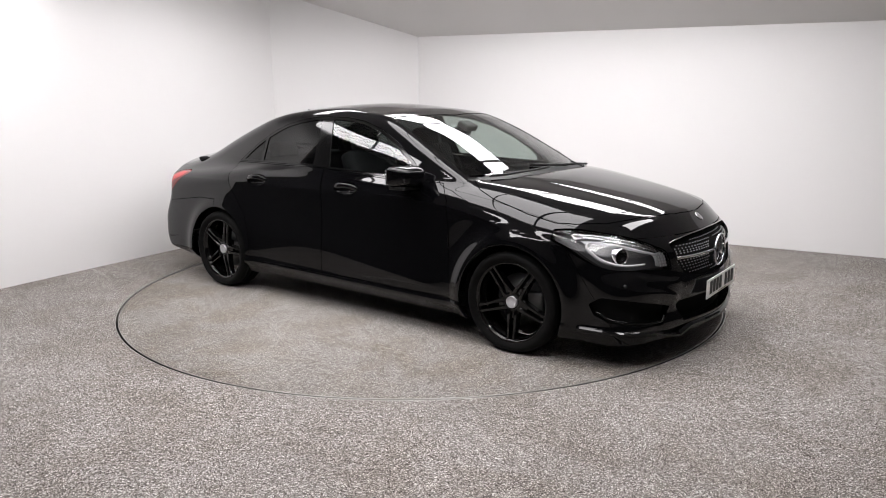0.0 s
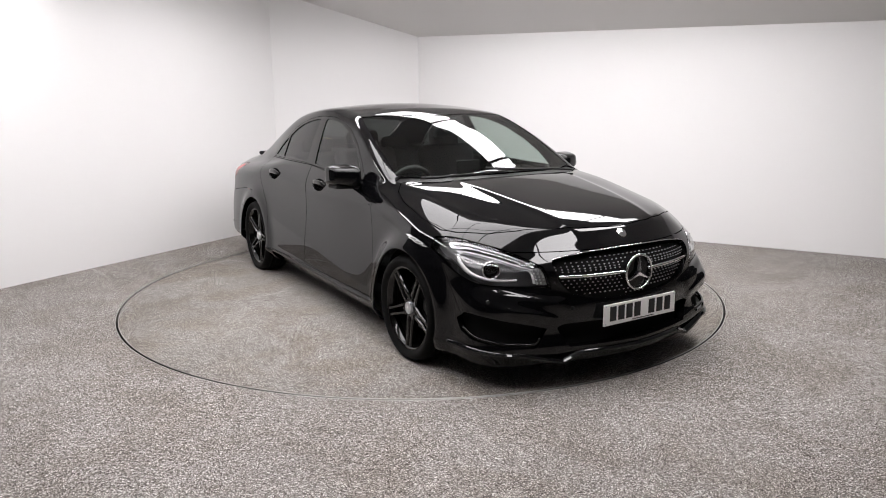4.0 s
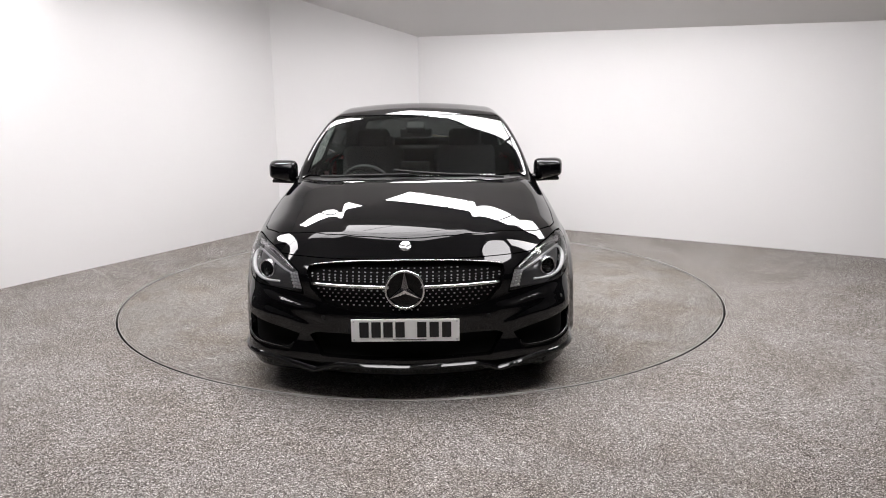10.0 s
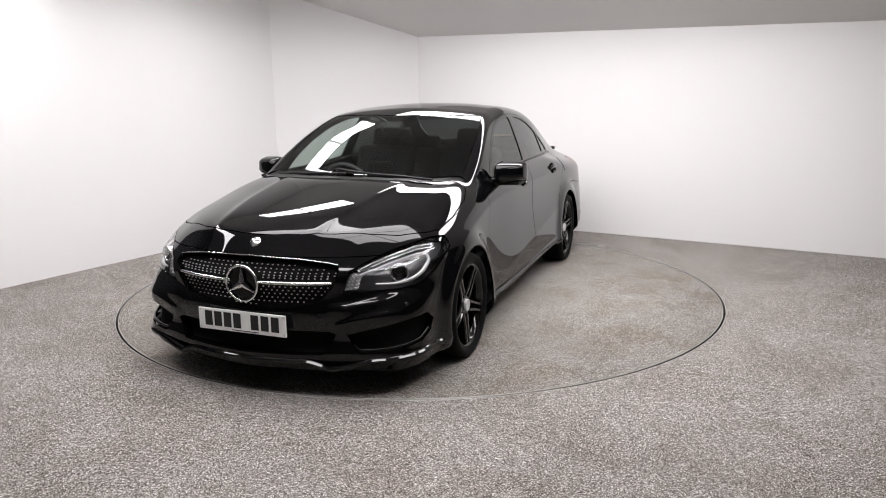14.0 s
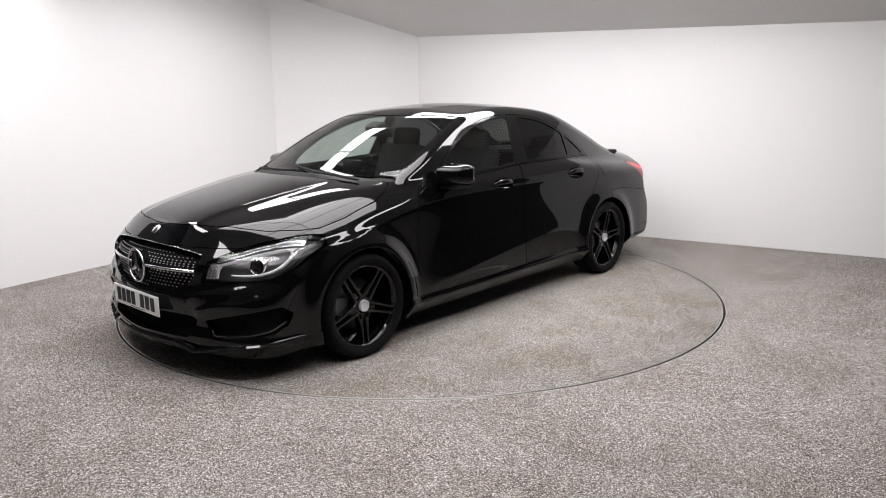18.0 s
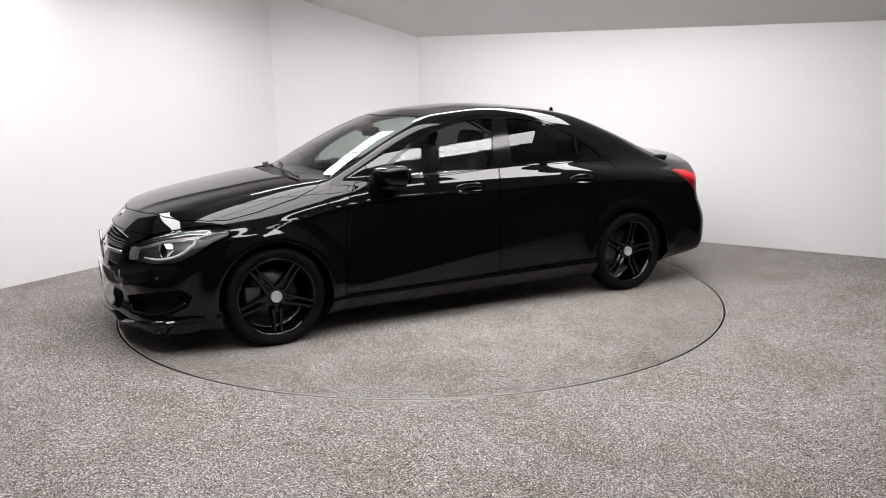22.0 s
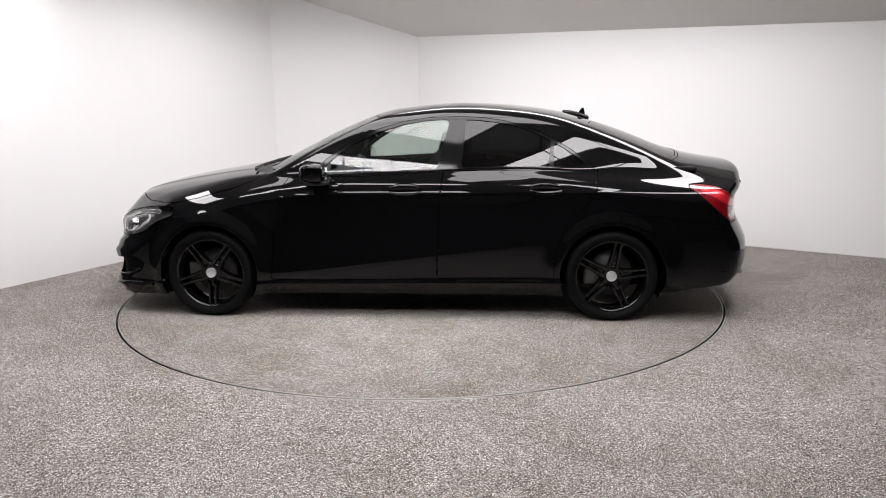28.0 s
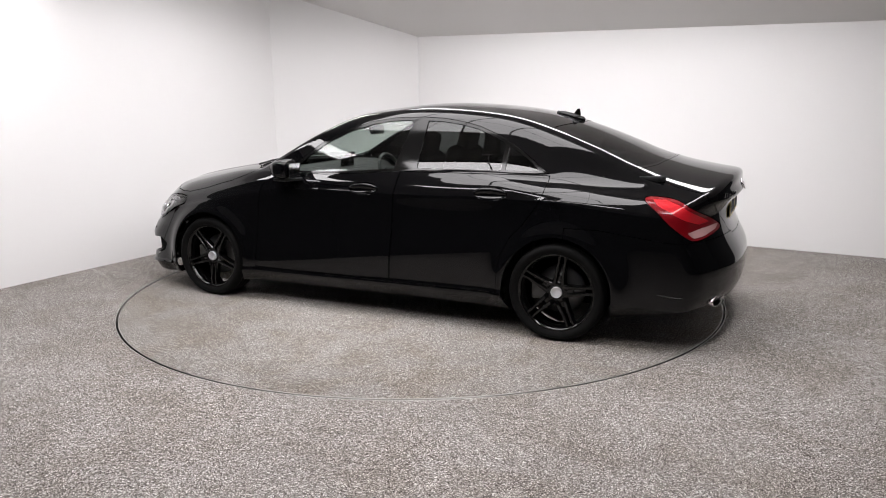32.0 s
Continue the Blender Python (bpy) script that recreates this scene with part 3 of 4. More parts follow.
TAIL_BAND = [(-1.885, 0.884), (-1.96, 0.883), (-2.05, 0.852), (-2.13, 0.798), (-2.185, 0.750), (-2.135, 0.742), (-2.06, 0.782), (-1.98, 0.826), (-1.92, 0.852)]
GRILLE = [(-0.1, 0.697), (0.0, 0.697), (0.247, 0.692), (0.40, 0.678), (0.475, 0.664), (0.482, 0.635), (0.462, 0.564), (0.40, 0.495), (0.30, 0.470), (0.2, 0.460), (0.0, 0.455), (-0.1, 0.455)]
MOUTH = [(-0.1, 0.345), (0.0, 0.345), (0.44, 0.345), (0.475, 0.33), (0.415, 0.228), (0.0, 0.222), (-0.1, 0.222)]
INTAKE = [(0.525, 0.330), (0.60, 0.352), (0.70, 0.376), (0.80, 0.398), (0.842, 0.405), (0.850, 0.36), (0.846, 0.30), (0.832, 0.268), (0.76, 0.250), (0.68, 0.242), (0.60, 0.236), (0.575, 0.240)]
FUEL = smooth_poly([(-1.30, 0.925), (-1.42, 0.93), (-1.515, 0.92), (-1.53, 0.88), (-1.51, 0.83), (-1.42, 0.815), (-1.32, 0.82), (-1.295, 0.86)], 4)


def arch(hx):
    return lambda V: np.maximum(np.hypot(V[:, 0] - hx, V[:, 2] - HUB_Z) - 0.342, 0.5 - V[:, 1])


def oval(cx, cz, rx, rz):
    return lambda V: np.maximum((np.hypot((V[:, 0] - cx) / rx, (V[:, 2] - cz) / rz) - 1) * rz, 0.5 - V[:, 1])


HANDLES = ((0.008, 0.868), (-0.915, 0.875))
rest = BODY
_, rest = take(rest, lambda V: V[:, 2] - 0.128 - 0.02 * (np.abs(V[:, 0]) < 1.7), 0)
screen, rest = take(rest, xy(SCREEN, lambda V: 0.93 - V[:, 2]))
rear_glass, rest = take(rest, xy(REAR_GLASS, lambda V: 0.98 - V[:, 2]))
side_only = lambda V: 0.3 - V[:, 1]
front_glass, rest = take(rest, xz(FRONT_GLASS, side_only), 0.0)
rear_door_glass, rest = take(rest, xz(REAR_DOOR_GLASS, side_only), 0.0)
quarter_glass, rest = take(rest, xz(QUARTER_GLASS, side_only), 0.0)
trim, rest = take(rest, xz(TRIM, side_only), 0.003)
_, rest = take(rest, arch(HUB_X), 0)
_, rest = take(rest, arch(-HUB_X), 0)
lamp, rest = take(rest, yz(LAMP, lambda V: 1.60 - V[:, 0]), 0.005)
tail_lamp, rest = take(rest, xz(TAIL, lambda V: V[:, 0] + 1.7), 0.004)
reverse, tail_lamp = take(tail_lamp, xz(REVERSE), 0.001)
tail_band, tail_lamp = take(tail_lamp, xz(TAIL_BAND), 0.001)
grille, rest = take(rest, yz(GRILLE, lambda V: 1.9 - V[:, 0]), 0.0)
mouth, rest = take(rest, yz(MOUTH, lambda V: 1.9 - V[:, 0]), 0.0)
intake, rest = take(rest, yz(INTAKE, lambda V: 1.80 - V[:, 0]), 0.0)
front_door, rest = take(rest, xz(FRONT_DOOR))
rear_door, rest = take(rest, xz(REAR_DOOR))
cups = []
for cx, cz in HANDLES:
    src = front_door if cx > -0.3 else rear_door
    c, src = take(src, oval(cx, cz, 0.112, 0.042), 0.0)
    cups.append(c)
    if cx > -0.3:
        front_door = src
    else:
        rear_door = src
bonnet, rest = take(rest, xy(BONNET, lambda V: 0.70 - V[:, 2]), 0.005)
cowl, rest = take(rest, xy(COWL, lambda V: 0.90 - V[:, 2]), 0.0)
boot, rest = take(rest, lambda V: np.maximum(np.maximum(poly_d(V[:, 0], V[:, 1], BOOT_TOP), poly_d(V[:, 1], V[:, 2], BOOT_BACK)), V[:, 0] + 1.7))
skirt, rest = take(rest, lambda V: np.maximum(np.maximum(V[:, 2] - 0.258, np.abs(V[:, 0]) - 1.05), 0.5 - V[:, 1]), 0.003)
front_bumper, rest = take(rest, lambda V: np.maximum(np.maximum(V[:, 2] - 0.70, 1.40 - V[:, 0]), 1.66 - V[:, 0] - 0.22 * (V[:, 2] - 0.70) * 3))
splitter, front_bumper = take(front_bumper, lambda V: V[:, 2] - 0.185 - 0.03 * np.clip((V[:, 1] - 0.5) / 0.3, 0, 1), 0.002)
rear_bumper, rest = take(rest, lambda V: np.maximum(V[:, 2] - (0.648 + 0.05 * np.clip((V[:, 0] + 2.0) / 0.4, 0, 1)), V[:, 0] + 1.40 + 0.25 * np.clip(0.62 - V[:, 2], 0, 0.2)))
diffuser, rear_bumper = take(rear_bumper, lambda V: np.maximum(V[:, 2] - 0.30 + 0.06 * np.clip((V[:, 1] - 0.55) / 0.2, 0, 1), V[:, 0] + 2.02), 0.002)

body = panel("body_shell", rest, M_PAINT, car, 0)
bonnet_ob = panel("bonnet", bonnet, M_PAINT, car, 0)
panel("cowl", cowl, M_PLASTIC, car, 0, shift=0.012, label="matt black plastic cowl below the windscreen")
panel("windscreen", screen, M_GLASS, car, 0, thick=0.004, shift=0.003, label="clear curved windscreen").visible_shadow = False
panel("rear_window", rear_glass, M_TINT, car, 0, thick=0.004, shift=0.003, label="dark tinted rear window").visible_shadow = False
boot_ob = panel("boot_lid", boot, M_PAINT, car, 0)
fb = panel("front_bumper", front_bumper, M_PAINT, car, 0)
panel("splitter", splitter, M_GLOSS, fb, 0, label="gloss black lower lip")
panel("lower_grille", mouth, M_LINER, fb, 0, thick=0.0, shift=0.055, label="matt black lower intake")
rb = panel("rear_bumper", rear_bumper, M_PAINT, car, 0)
panel("diffuser", diffuser, M_PLASTIC, rb, 0, label="matt black rear diffuser")


def lip_along(pts, sec, material, parent, name, label=""):
    """A strip with a small section, swept along points of the left half and mirrored: sec gives (outward, up)."""
    full = [(Vector((p.x, -p.y, p.z)), Vector((n.x, -n.y, 0)).normalized()) for p, n in reversed(pts)] + [(p, Vector((n.x, n.y, 0)).normalized()) for p, n in pts[1:]]
    bm = bmesh.new()
    rings = [[bm.verts.new(p + n * o + Vector((0, 0, u)) + CAR_OFF) for o, u in sec] for p, n in full]
    for A, B in zip(rings, rings[1:]):
        for k in range(len(sec)):
            bm.faces.new((A[k], A[(k + 1) % len(sec)], B[(k + 1) % len(sec)], B[k]))
    bm.faces.new(rings[0])
    bm.faces.new(rings[-1])
    bmesh.ops.recalc_face_normals(bm, faces=bm.faces[:])
    return part(name, bm, material, parent, label)


def wall_of(VT, depth, sd, name, material, parent, slope=0.9):
    """The side walls of an opening, from the body's face down to depth."""
    V, T = VT
    N = body_normal(V)
    e = np.concatenate([T[:, [0, 1]], T[:, [1, 2]], T[:, [2, 0]]])
    u, inv, cnt = np.unique(np.sort(e, axis=1), axis=0, return_inverse=True, return_counts=True)
    rim = e[cnt[inv.ravel()] == 1]
    if sd == 0:
        rim = rim[~((V[rim[:, 0], 1] < 1e-4) & (V[rim[:, 1], 1] < 1e-4))]
    P, F = [], []
    for s in ((1, -1) if sd == 0 else (sd,)):
        k = np.array([1, s, 1])
        for a, b in rim.tolist():
            i = len(P)
            P += [V[a] * k, V[b] * k, (V[b] - N[b] * depth) * k, (V[a] - N[a] * depth) * k]
            F.append((i, i + 1, i + 2, i + 3))
    me = mesh_from(name, np.array(P) + np.array(CAR_OFF), F, material, smooth=False)
    ob = new(name, me)
    ob.parent = parent
    return ob


wall_of(mouth, 0.055, 0, "intake_wall", M_GLOSS, fb)


def snap(p, d):
    """The first place where a ray from p along d meets the body (left half)."""
    p, d = np.array(p, float), np.array(d, float)
    k = np.linspace(0, 1.5, 1500)
    q = p + k[:, None] * d
    f = body_f(q[:, 0], np.abs(q[:, 1]), q[:, 2])
    i = int(np.argmax(f < 0))
    lo, hi = k[max(i - 1, 0)], k[i]
    for _ in range(25):
        m = (lo + hi) / 2
        r = p + m * d
        lo, hi = (lo, m) if body_f(r[0], abs(r[1]), r[2]) < 0 else (m, hi)
    r = p + hi * d
    n = body_normal(r.reshape(1, 3) * np.array([1, 1, 1]))[0]
    return Vector(r), Vector(n)


def front_at(y, z, inset=0.0):
    r, n = snap((2.6, y, z), (-1, 0, 0))
    return r - n * inset


def side_at(x, z, inset=0.0):
    r, n = snap((x, 1.3, z), (0, -1, 0))
    return r - n * inset


def top_at(x, y, inset=0.0):
    r, n = snap((x, y, 1.8), (0, 0, -1))
    return r - n * inset


def flip(pts, sd):
    return [Vector((p[0], p[1] * sd, p[2])) + CAR_OFF for p in pts]


def mound(VT, sd, name, material, parent, depth_of, label=""):
    """A cut region pressed in by depth_of(V)."""
    V, T = VT
    P = V - body_normal(V) * depth_of(V)[:, None]
    if sd < 0:
        P, T = P * np.array([1, -1, 1]), T[:, ::-1]
    me = mesh_from(name, P + np.array(CAR_OFF), T.tolist(), material)
    ob = new(name, me)
    ob.parent = parent
    if label:
        ob["label"] = label
    return ob


def rounded_slab(bm, sizes, m, bevel):
    a, b, c = sizes
    return box(bm, (-a / 2, -b / 2, -c / 2), (a / 2, b / 2, c / 2), bevel, m)


def shade_all(bm):
    for f in bm.faces:
        f.smooth = True


def headlamp(sd):
    lens = panel("headlight", lamp, M_LENS, car, sd, thick=0.01, shift=0.001, label="clear headlight with a chrome light strip")
    lens.visible_shadow = False
    panel("housing", lamp, M_LAMPBACK, lens, sd, thick=0.0, shift=0.055)
    wall_of(lamp, 0.055, sd, "bezel", M_GLOSS, lens)
    c, n = snap((2.6, 0.738, 0.640), (-1, 0, 0))
    d = Vector((0.90, 0.42, 0.0)).normalized()
    m = Matrix.Translation(c - n * 0.050) @ d.to_track_quat("Z", "Y").to_matrix().to_4x4()

    def turned(name, prof, material):
        bm = bmesh.new()
        lathe(bm, prof, 32, m)
        if sd < 0:
            bmesh.ops.transform(bm, matrix=Matrix.Diagonal((1, -1, 1, 1)), verts=bm.verts)
            bmesh.ops.reverse_faces(bm, faces=bm.faces)
        bmesh.ops.translate(bm, vec=CAR_OFF, verts=bm.verts)
        part(name, bm, material, lens)
    turned("projector_ring", [(0.048, -0.01), (0.047, 0.026), (0.043, 0.032), (0.039, 0.026), (0.037, 0.0)], M_CHROME)
    turned("projector_lens", [(0.038, 0.0), (0.036, 0.012), (0.028, 0.022), (0.016, 0.028), (0.001, 0.030)], M_GLOSS)
    # the light guide, the chrome brows over it, and the ribbed inner reflector
    pts = [front_at(y, z, 0.016) for y, z in smooth_line([(0.790, 0.698), (0.812, 0.684), (0.826, 0.655), (0.822, 0.617), (0.800, 0.588), (0.757, 0.572), (0.70, 0.569), (0.645, 0.572)])]
    bm = bmesh.new()
    tube(bm, flip(pts, sd), [0.0105 - 0.005 * abs(2 * k / (len(pts) - 1) - 0.9) for k in range(len(pts))], 8)
    part("light_strip", bm, M_STRIP, lens)

    def ribbon(name, upper, lower, inset, material, ridge=0.006):
        a = [front_at(y, z, inset) for y, z in smooth_line(upper)]
        b = [front_at(y, z, inset + 0.012) for y, z in smooth_line(lower)]
        c = [p.lerp(q, 0.5) + Vector((ridge, 0.3 * ridge, 0)) for p, q in zip(a, b)]
        bm = bmesh.new()
        rows = [[bm.verts.new(p) for p in flip(r, sd)] for r in (a, c, b)]
        for A, B in zip(rows, rows[1:]):
            for k in range(len(A) - 1):
                f = bm.faces.new((A[k], A[k + 1], B[k + 1], B[k]) if sd > 0 else (B[k], B[k + 1], A[k + 1], A[k]))
                f.smooth = True
        bmesh.ops.solidify(bm, geom=bm.faces[:], thickness=0.003)
        part(name, bm, material, lens)
    ribbon("chrome_brow", [(0.560, 0.650), (0.61, 0.679), (0.665, 0.704), (0.715, 0.721), (0.765, 0.736), (0.815, 0.733)],
           [(0.565, 0.640), (0.615, 0.664), (0.67, 0.688), (0.72, 0.704), (0.77, 0.716), (0.822, 0.712)], 0.012, M_CHROME)
    ribbon("lower_brow", [(0.575, 0.632), (0.625, 0.652), (0.68, 0.676), (0.73, 0.692), (0.775, 0.703), (0.815, 0.703)],
           [(0.58, 0.624), (0.63, 0.642), (0.685, 0.666), (0.735, 0.681), (0.777, 0.692), (0.812, 0.694)], 0.022, M_SILVER)
    ribbon("inner_reflector", [(0.513, 0.545), (0.521, 0.575), (0.530, 0.61), (0.545, 0.640)],
           [(0.575, 0.552), (0.580, 0.578), (0.586, 0.605), (0.596, 0.632)], 0.020, M_PIN)
    bm = bmesh.new()
    for j in range(3):
        for k in range(5):
            p = front_at(0.525 + 0.017 * j + 0.004 * k, 0.555 + 0.017 * k, 0.013)
            q = flip([p], sd)[0]
            rounded_slab(bm, (0.006, 0.011, 0.011), Matrix.Translation(q), 0.002)
    tagged(part("reflector_cells", bm, M_SILVER, lens), kind="stuff")


def smooth_line(pts, per=5):
    p = [np.array(q, float) for q in pts]
    p = [2 * p[0] - p[1]] + p + [2 * p[-1] - p[-2]]
    out = []
    for a, b, c, d in zip(p, p[1:], p[2:], p[3:]):
        for k in range(per):
            t = k / per
            out.append(0.5 * (2 * b + (c - a) * t + (2 * a - 5 * b + 4 * c - d) * t * t + (3 * b - a - 3 * c + d) * t**3))
    return [tuple(q) for q in out] + [tuple(p[-2])]


def mirror_part(sd):
    """The door mirror: a rounded shell, its glass and its foot."""
    bm = bmesh.new()
    bmesh.ops.create_uvsphere(bm, u_segments=40, v_segments=24, radius=1.0)
    for v in bm.verts:
        x, y, z = v.co
        e = 0.44
        sx, sy, sz = (math.copysign(abs(c) ** e, c) for c in (x, y, z))
        ax = 0.105 if sx > 0 else 0.05
        taper = 1 - 0.22 * max(sx, 0) - 0.10 * sy
        v.co = (0.565 + ax * sx + 0.025 * (1 - sy), 0.905 + 0.100 * sy * (1 - 0.15 * max(sx, 0)), 0.984 + 0.070 * sz * taper + 0.006 * sy)
        v.co.y *= sd
    shade_all(bm)
    bmesh.ops.recalc_face_normals(bm, faces=bm.faces[:])
    bmesh.ops.translate(bm, vec=CAR_OFF, verts=bm.verts)
    m = part("door_mirror", bm, M_PAINT, car, "gloss black door mirror")
    bm = bmesh.new()
    rounded_slab(bm, (0.005, 0.150, 0.092), Matrix.Translation(Vector((0.5165, 0.905 * sd, 0.983)) + CAR_OFF) @ pose(0, 0, 0, 0, 0, 8 * sd), 0.002)
    part("mirror_glass", bm, M_MIRROR, m, "mirror glass")
    bm = bmesh.new()
    a = [(0.60, 0.765, 0.935), (0.62, 0.82, 0.932), (0.615, 0.87, 0.94)]
    tube(bm, flip(a, sd), [0.026, 0.021, 0.024], 12)
    bmesh.ops.scale(bm, vec=(1.5, 1, 0.75), verts=bm.verts, space=Matrix.Translation(-(Vector((0.61, 0.82 * sd, 0.935)) + CAR_OFF)))
    part("mirror_foot", bm, M_GLOSS, m)
    bm = bmesh.new()
    for k in range(3):
        pts = [(0.672 - 0.012 * abs(k - 1), 0.84, 0.957 + 0.010 * k), (0.686, 0.91, 0.957 + 0.010 * k), (0.655, 0.985, 0.960 + 0.010 * k)]
        tube(bm, flip(smooth_line(pts), sd), 0.003, 6)
    part("indicator", bm, M_GLOSS, m)
    bm = bmesh.new()
    rounded_slab(bm, (0.125, 0.185, 0.022), Matrix.Translation(Vector((0.585, 0.885 * sd, 0.915)) + CAR_OFF) @ pose(0, 0, 0, 3 * sd, 0, -4 * sd), 0.008)
    part("mirror_base", bm, M_PLASTIC, m, "matt black lower shell")


for sd in (1, -1):
    d1 = panel("front_door", front_door, M_PAINT, car, sd)
    g = panel("window", front_glass, M_GLASS, d1, sd, thick=0.003, shift=0.006, label="clear side window")
    g.visible_shadow = False
    d2 = panel("rear_door", rear_door, M_PAINT, car, sd)
    g = panel("window", rear_door_glass, M_TINT, d2, sd, thick=0.003, shift=0.006, label="dark tinted side window")
    g.visible_shadow = False
    g = panel("quarter_window", quarter_glass, M_TINT, d2, sd, thick=0.003, shift=0.006, label="dark tinted quarter window")
    g.visible_shadow = False
    panel("window_trim", trim, M_GLOSS, car, sd, thick=0.008, label="gloss black window surround")
    panel("side_skirt", skirt, M_PAINT, car, sd)
    headlamp(sd)
    tl = panel("tail_light", tail_lamp, M_RED, car, sd, thick=0.01, label="red tail light")
    panel("reversing_light", reverse, M_CLEAR_RED, tl, sd, thick=0.004, label="pale reversing light")
    panel("bright_band", tail_band, M_RED_BAND, tl, sd, thick=0.004, label="brighter red upper zone of the lens, reflected light put into its colour")
    panel("side_intake", intake, M_LINER, fb, sd, thick=0.0, shift=0.04, label="matt black side intake")
    wall_of(intake, 0.04, sd, "intake_wall", M_GLOSS, fb)
    bm = bmesh.new()
    tube(bm, flip([front_at(y, z, 0.008) for y, z in smooth_line([(0.56, 0.285), (0.585, 0.258), (0.64, 0.256), (0.70, 0.261), (0.77, 0.268), (0.825, 0.283), (0.845, 0.32)])], sd), 0.008, 8)
    part("intake_fin", bm, M_GLOSS, fb)
    mirror_part(sd)
    for (cx, cz), cup, door in zip(HANDLES, cups, (d1, d2)):
        mound(cup, sd, "handle_recess", M_PAINT, door,
              lambda V: 0.030 * np.clip(1 - np.hypot((V[:, 0] - cx) / 0.112, (V[:, 2] - cz) / 0.042) ** 2, 0, 1) ** 0.6)
        bm = bmesh.new()
        pts = []
        for k in range(13):
            t = k / 12
            p = side_at(cx - 0.108 + 0.216 * t, cz + 0.010 - 0.006 * (2 * t - 1) ** 2, -0.016 + 0.022 * abs(2 * t - 1) ** 3)
            pts.append(p)
        tube(bm, flip(pts, sd), [0.007 + 0.007 * (1 - abs(2 * k / 12 - 1) ** 4) for k in range(13)], 12)
        c = Vector((cx, sd * pts[6].y, cz)) + CAR_OFF
        bmesh.ops.scale(bm, vec=(1, 0.75, 1.35), verts=bm.verts, space=Matrix.Translation(-c))
        part("door_handle", bm, M_PAINT, door, "gloss black pull handle")

# the lower lip runs round the nose to the wheel arches
ring_pts = []
for a in np.linspace(0, 64, 56).tolist():
    q = radians(a)
    p, n = snap(Vector((1.35, 0, 0.19)) + 1.3 * Vector((math.cos(q), math.sin(q), 0)), (-math.cos(q), -math.sin(q), 0))
    p.z = float(np.interp(p.y, [0, 0.34, 0.40, 0.445, 0.53, 0.65, 0.80, 0.86], [0.190, 0.192, 0.174, 0.156, 0.172, 0.204, 0.214, 0.222]))
    ring_pts.append((p, n))
lip_along(ring_pts, [(-0.02, 0.017), (0.0, 0.0165), (0.012, 0.0085), (0.020, 0.0005), (0.021, -0.010), (0.0, -0.020), (-0.02, -0.020)], M_PAINT, fb, "front_lip", "gloss black lip under the bumper")

# grille with pins, bars and a round emblem
gr = panel("radiator_grille", grille, M_LINER, car, 0, thick=0.0, shift=0.035, label="black grille dotted with bright pins")
wall_of(grille, 0.035, 0, "grille_frame", M_GLOSS, gr)
# chrome stands in for the white reflection along the grille's gloss black edge
bm = bmesh.new()
top_edge = [front_at(y, z + 0.001, 0.001) for y, z in smooth_line([(0.0, 0.697), (0.247, 0.692), (0.40, 0.678), (0.468, 0.666)])]
tube(bm, flip(top_edge[::-1], -1) + flip(top_edge[1:], 1), 0.0028, 8)
part("grille_edge_glint", bm, M_CHROME, gr, "thin chrome line standing in for the glint on the grille's gloss edge")
bm = bmesh.new()
for row in range(13):
    z = 0.470 + 0.0172 * row
    for col in range(-16, 17):
        y = (col + (0.5 * (row % 2) if z < 0.57 else 0.5)) * 0.0300
        if poly_d(np.array([abs(y)]), np.array([z]), GRILLE)[0] > -0.013 or math.hypot(y, z - 0.572) < 0.094 or abs(z - 0.579) < 0.013:
            continue
        p = front_at(abs(y), z, 0.026)
        p.y = math.copysign(p.y, y)
        rounded_slab(bm, (0.006, 0.0080, 0.0052), Matrix.Translation(p + CAR_OFF), 0.0016)
tagged(part("grille_pins", bm, M_PIN, gr, "rows of small bright pins"), kind="stuff")
for sd in (1, -1):
    bm = bmesh.new()
    pts = [front_at(y, 0.579 + 0.012 * (y - 0.1), 0.010) for y in np.linspace(0.075, 0.458, 16).tolist()]
    tube(bm, flip(pts, sd), 0.0085, 10)
    part("grille_bar", bm, M_CHROME, gr, "bright horizontal bar")
em = front_at(0.0, 0.572, 0.0)
EMBLEM = Matrix.Translation(Vector((em.x + 0.004, 0, 0.570)) + CAR_OFF) @ pose(0, 0, 0, 90, 0, 90)
bm = bmesh.new()
ring = [(0.090 + 0.0065 * math.cos(a), 0.0065 * math.sin(a)) for a in (2 * math.pi * i / 10 for i in range(10))]
lathe(bm, ring, 64, EMBLEM, close=True)
bmesh.ops.recalc_face_normals(bm, faces=bm.faces[:])
part("emblem_ring", bm, M_CHROME, gr, "round chrome emblem")
bm = bmesh.new()
for i in range(3):
    q = EMBLEM @ pose(0, 0, 0, 0, 0, 90 + 120 * i)
    base = [bm.verts.new(q @ Vector(v)) for v in ((0.0, -0.019, 0.0), (0.0, 0.019, 0.0), (0.0, 0.0, 0.008), (0.088, 0, 0.001))]
    for f in ((0, 2, 3), (2, 1, 3), (1, 0, 3)):
        bm.faces.new([base[j] for j in f])
bmesh.ops.recalc_face_normals(bm, faces=bm.faces[:])
part("emblem_spokes", bm, M_CHROME, gr)
bm = bmesh.new()
lathe(bm, [(0.001, -0.012), (0.086, -0.012)], 48, EMBLEM)
part("emblem_back", bm, M_GLOSS, gr)
bp, bn = snap((2.6, 0.0, 0.755), (-1, 0, 0))
bm = bmesh.new()
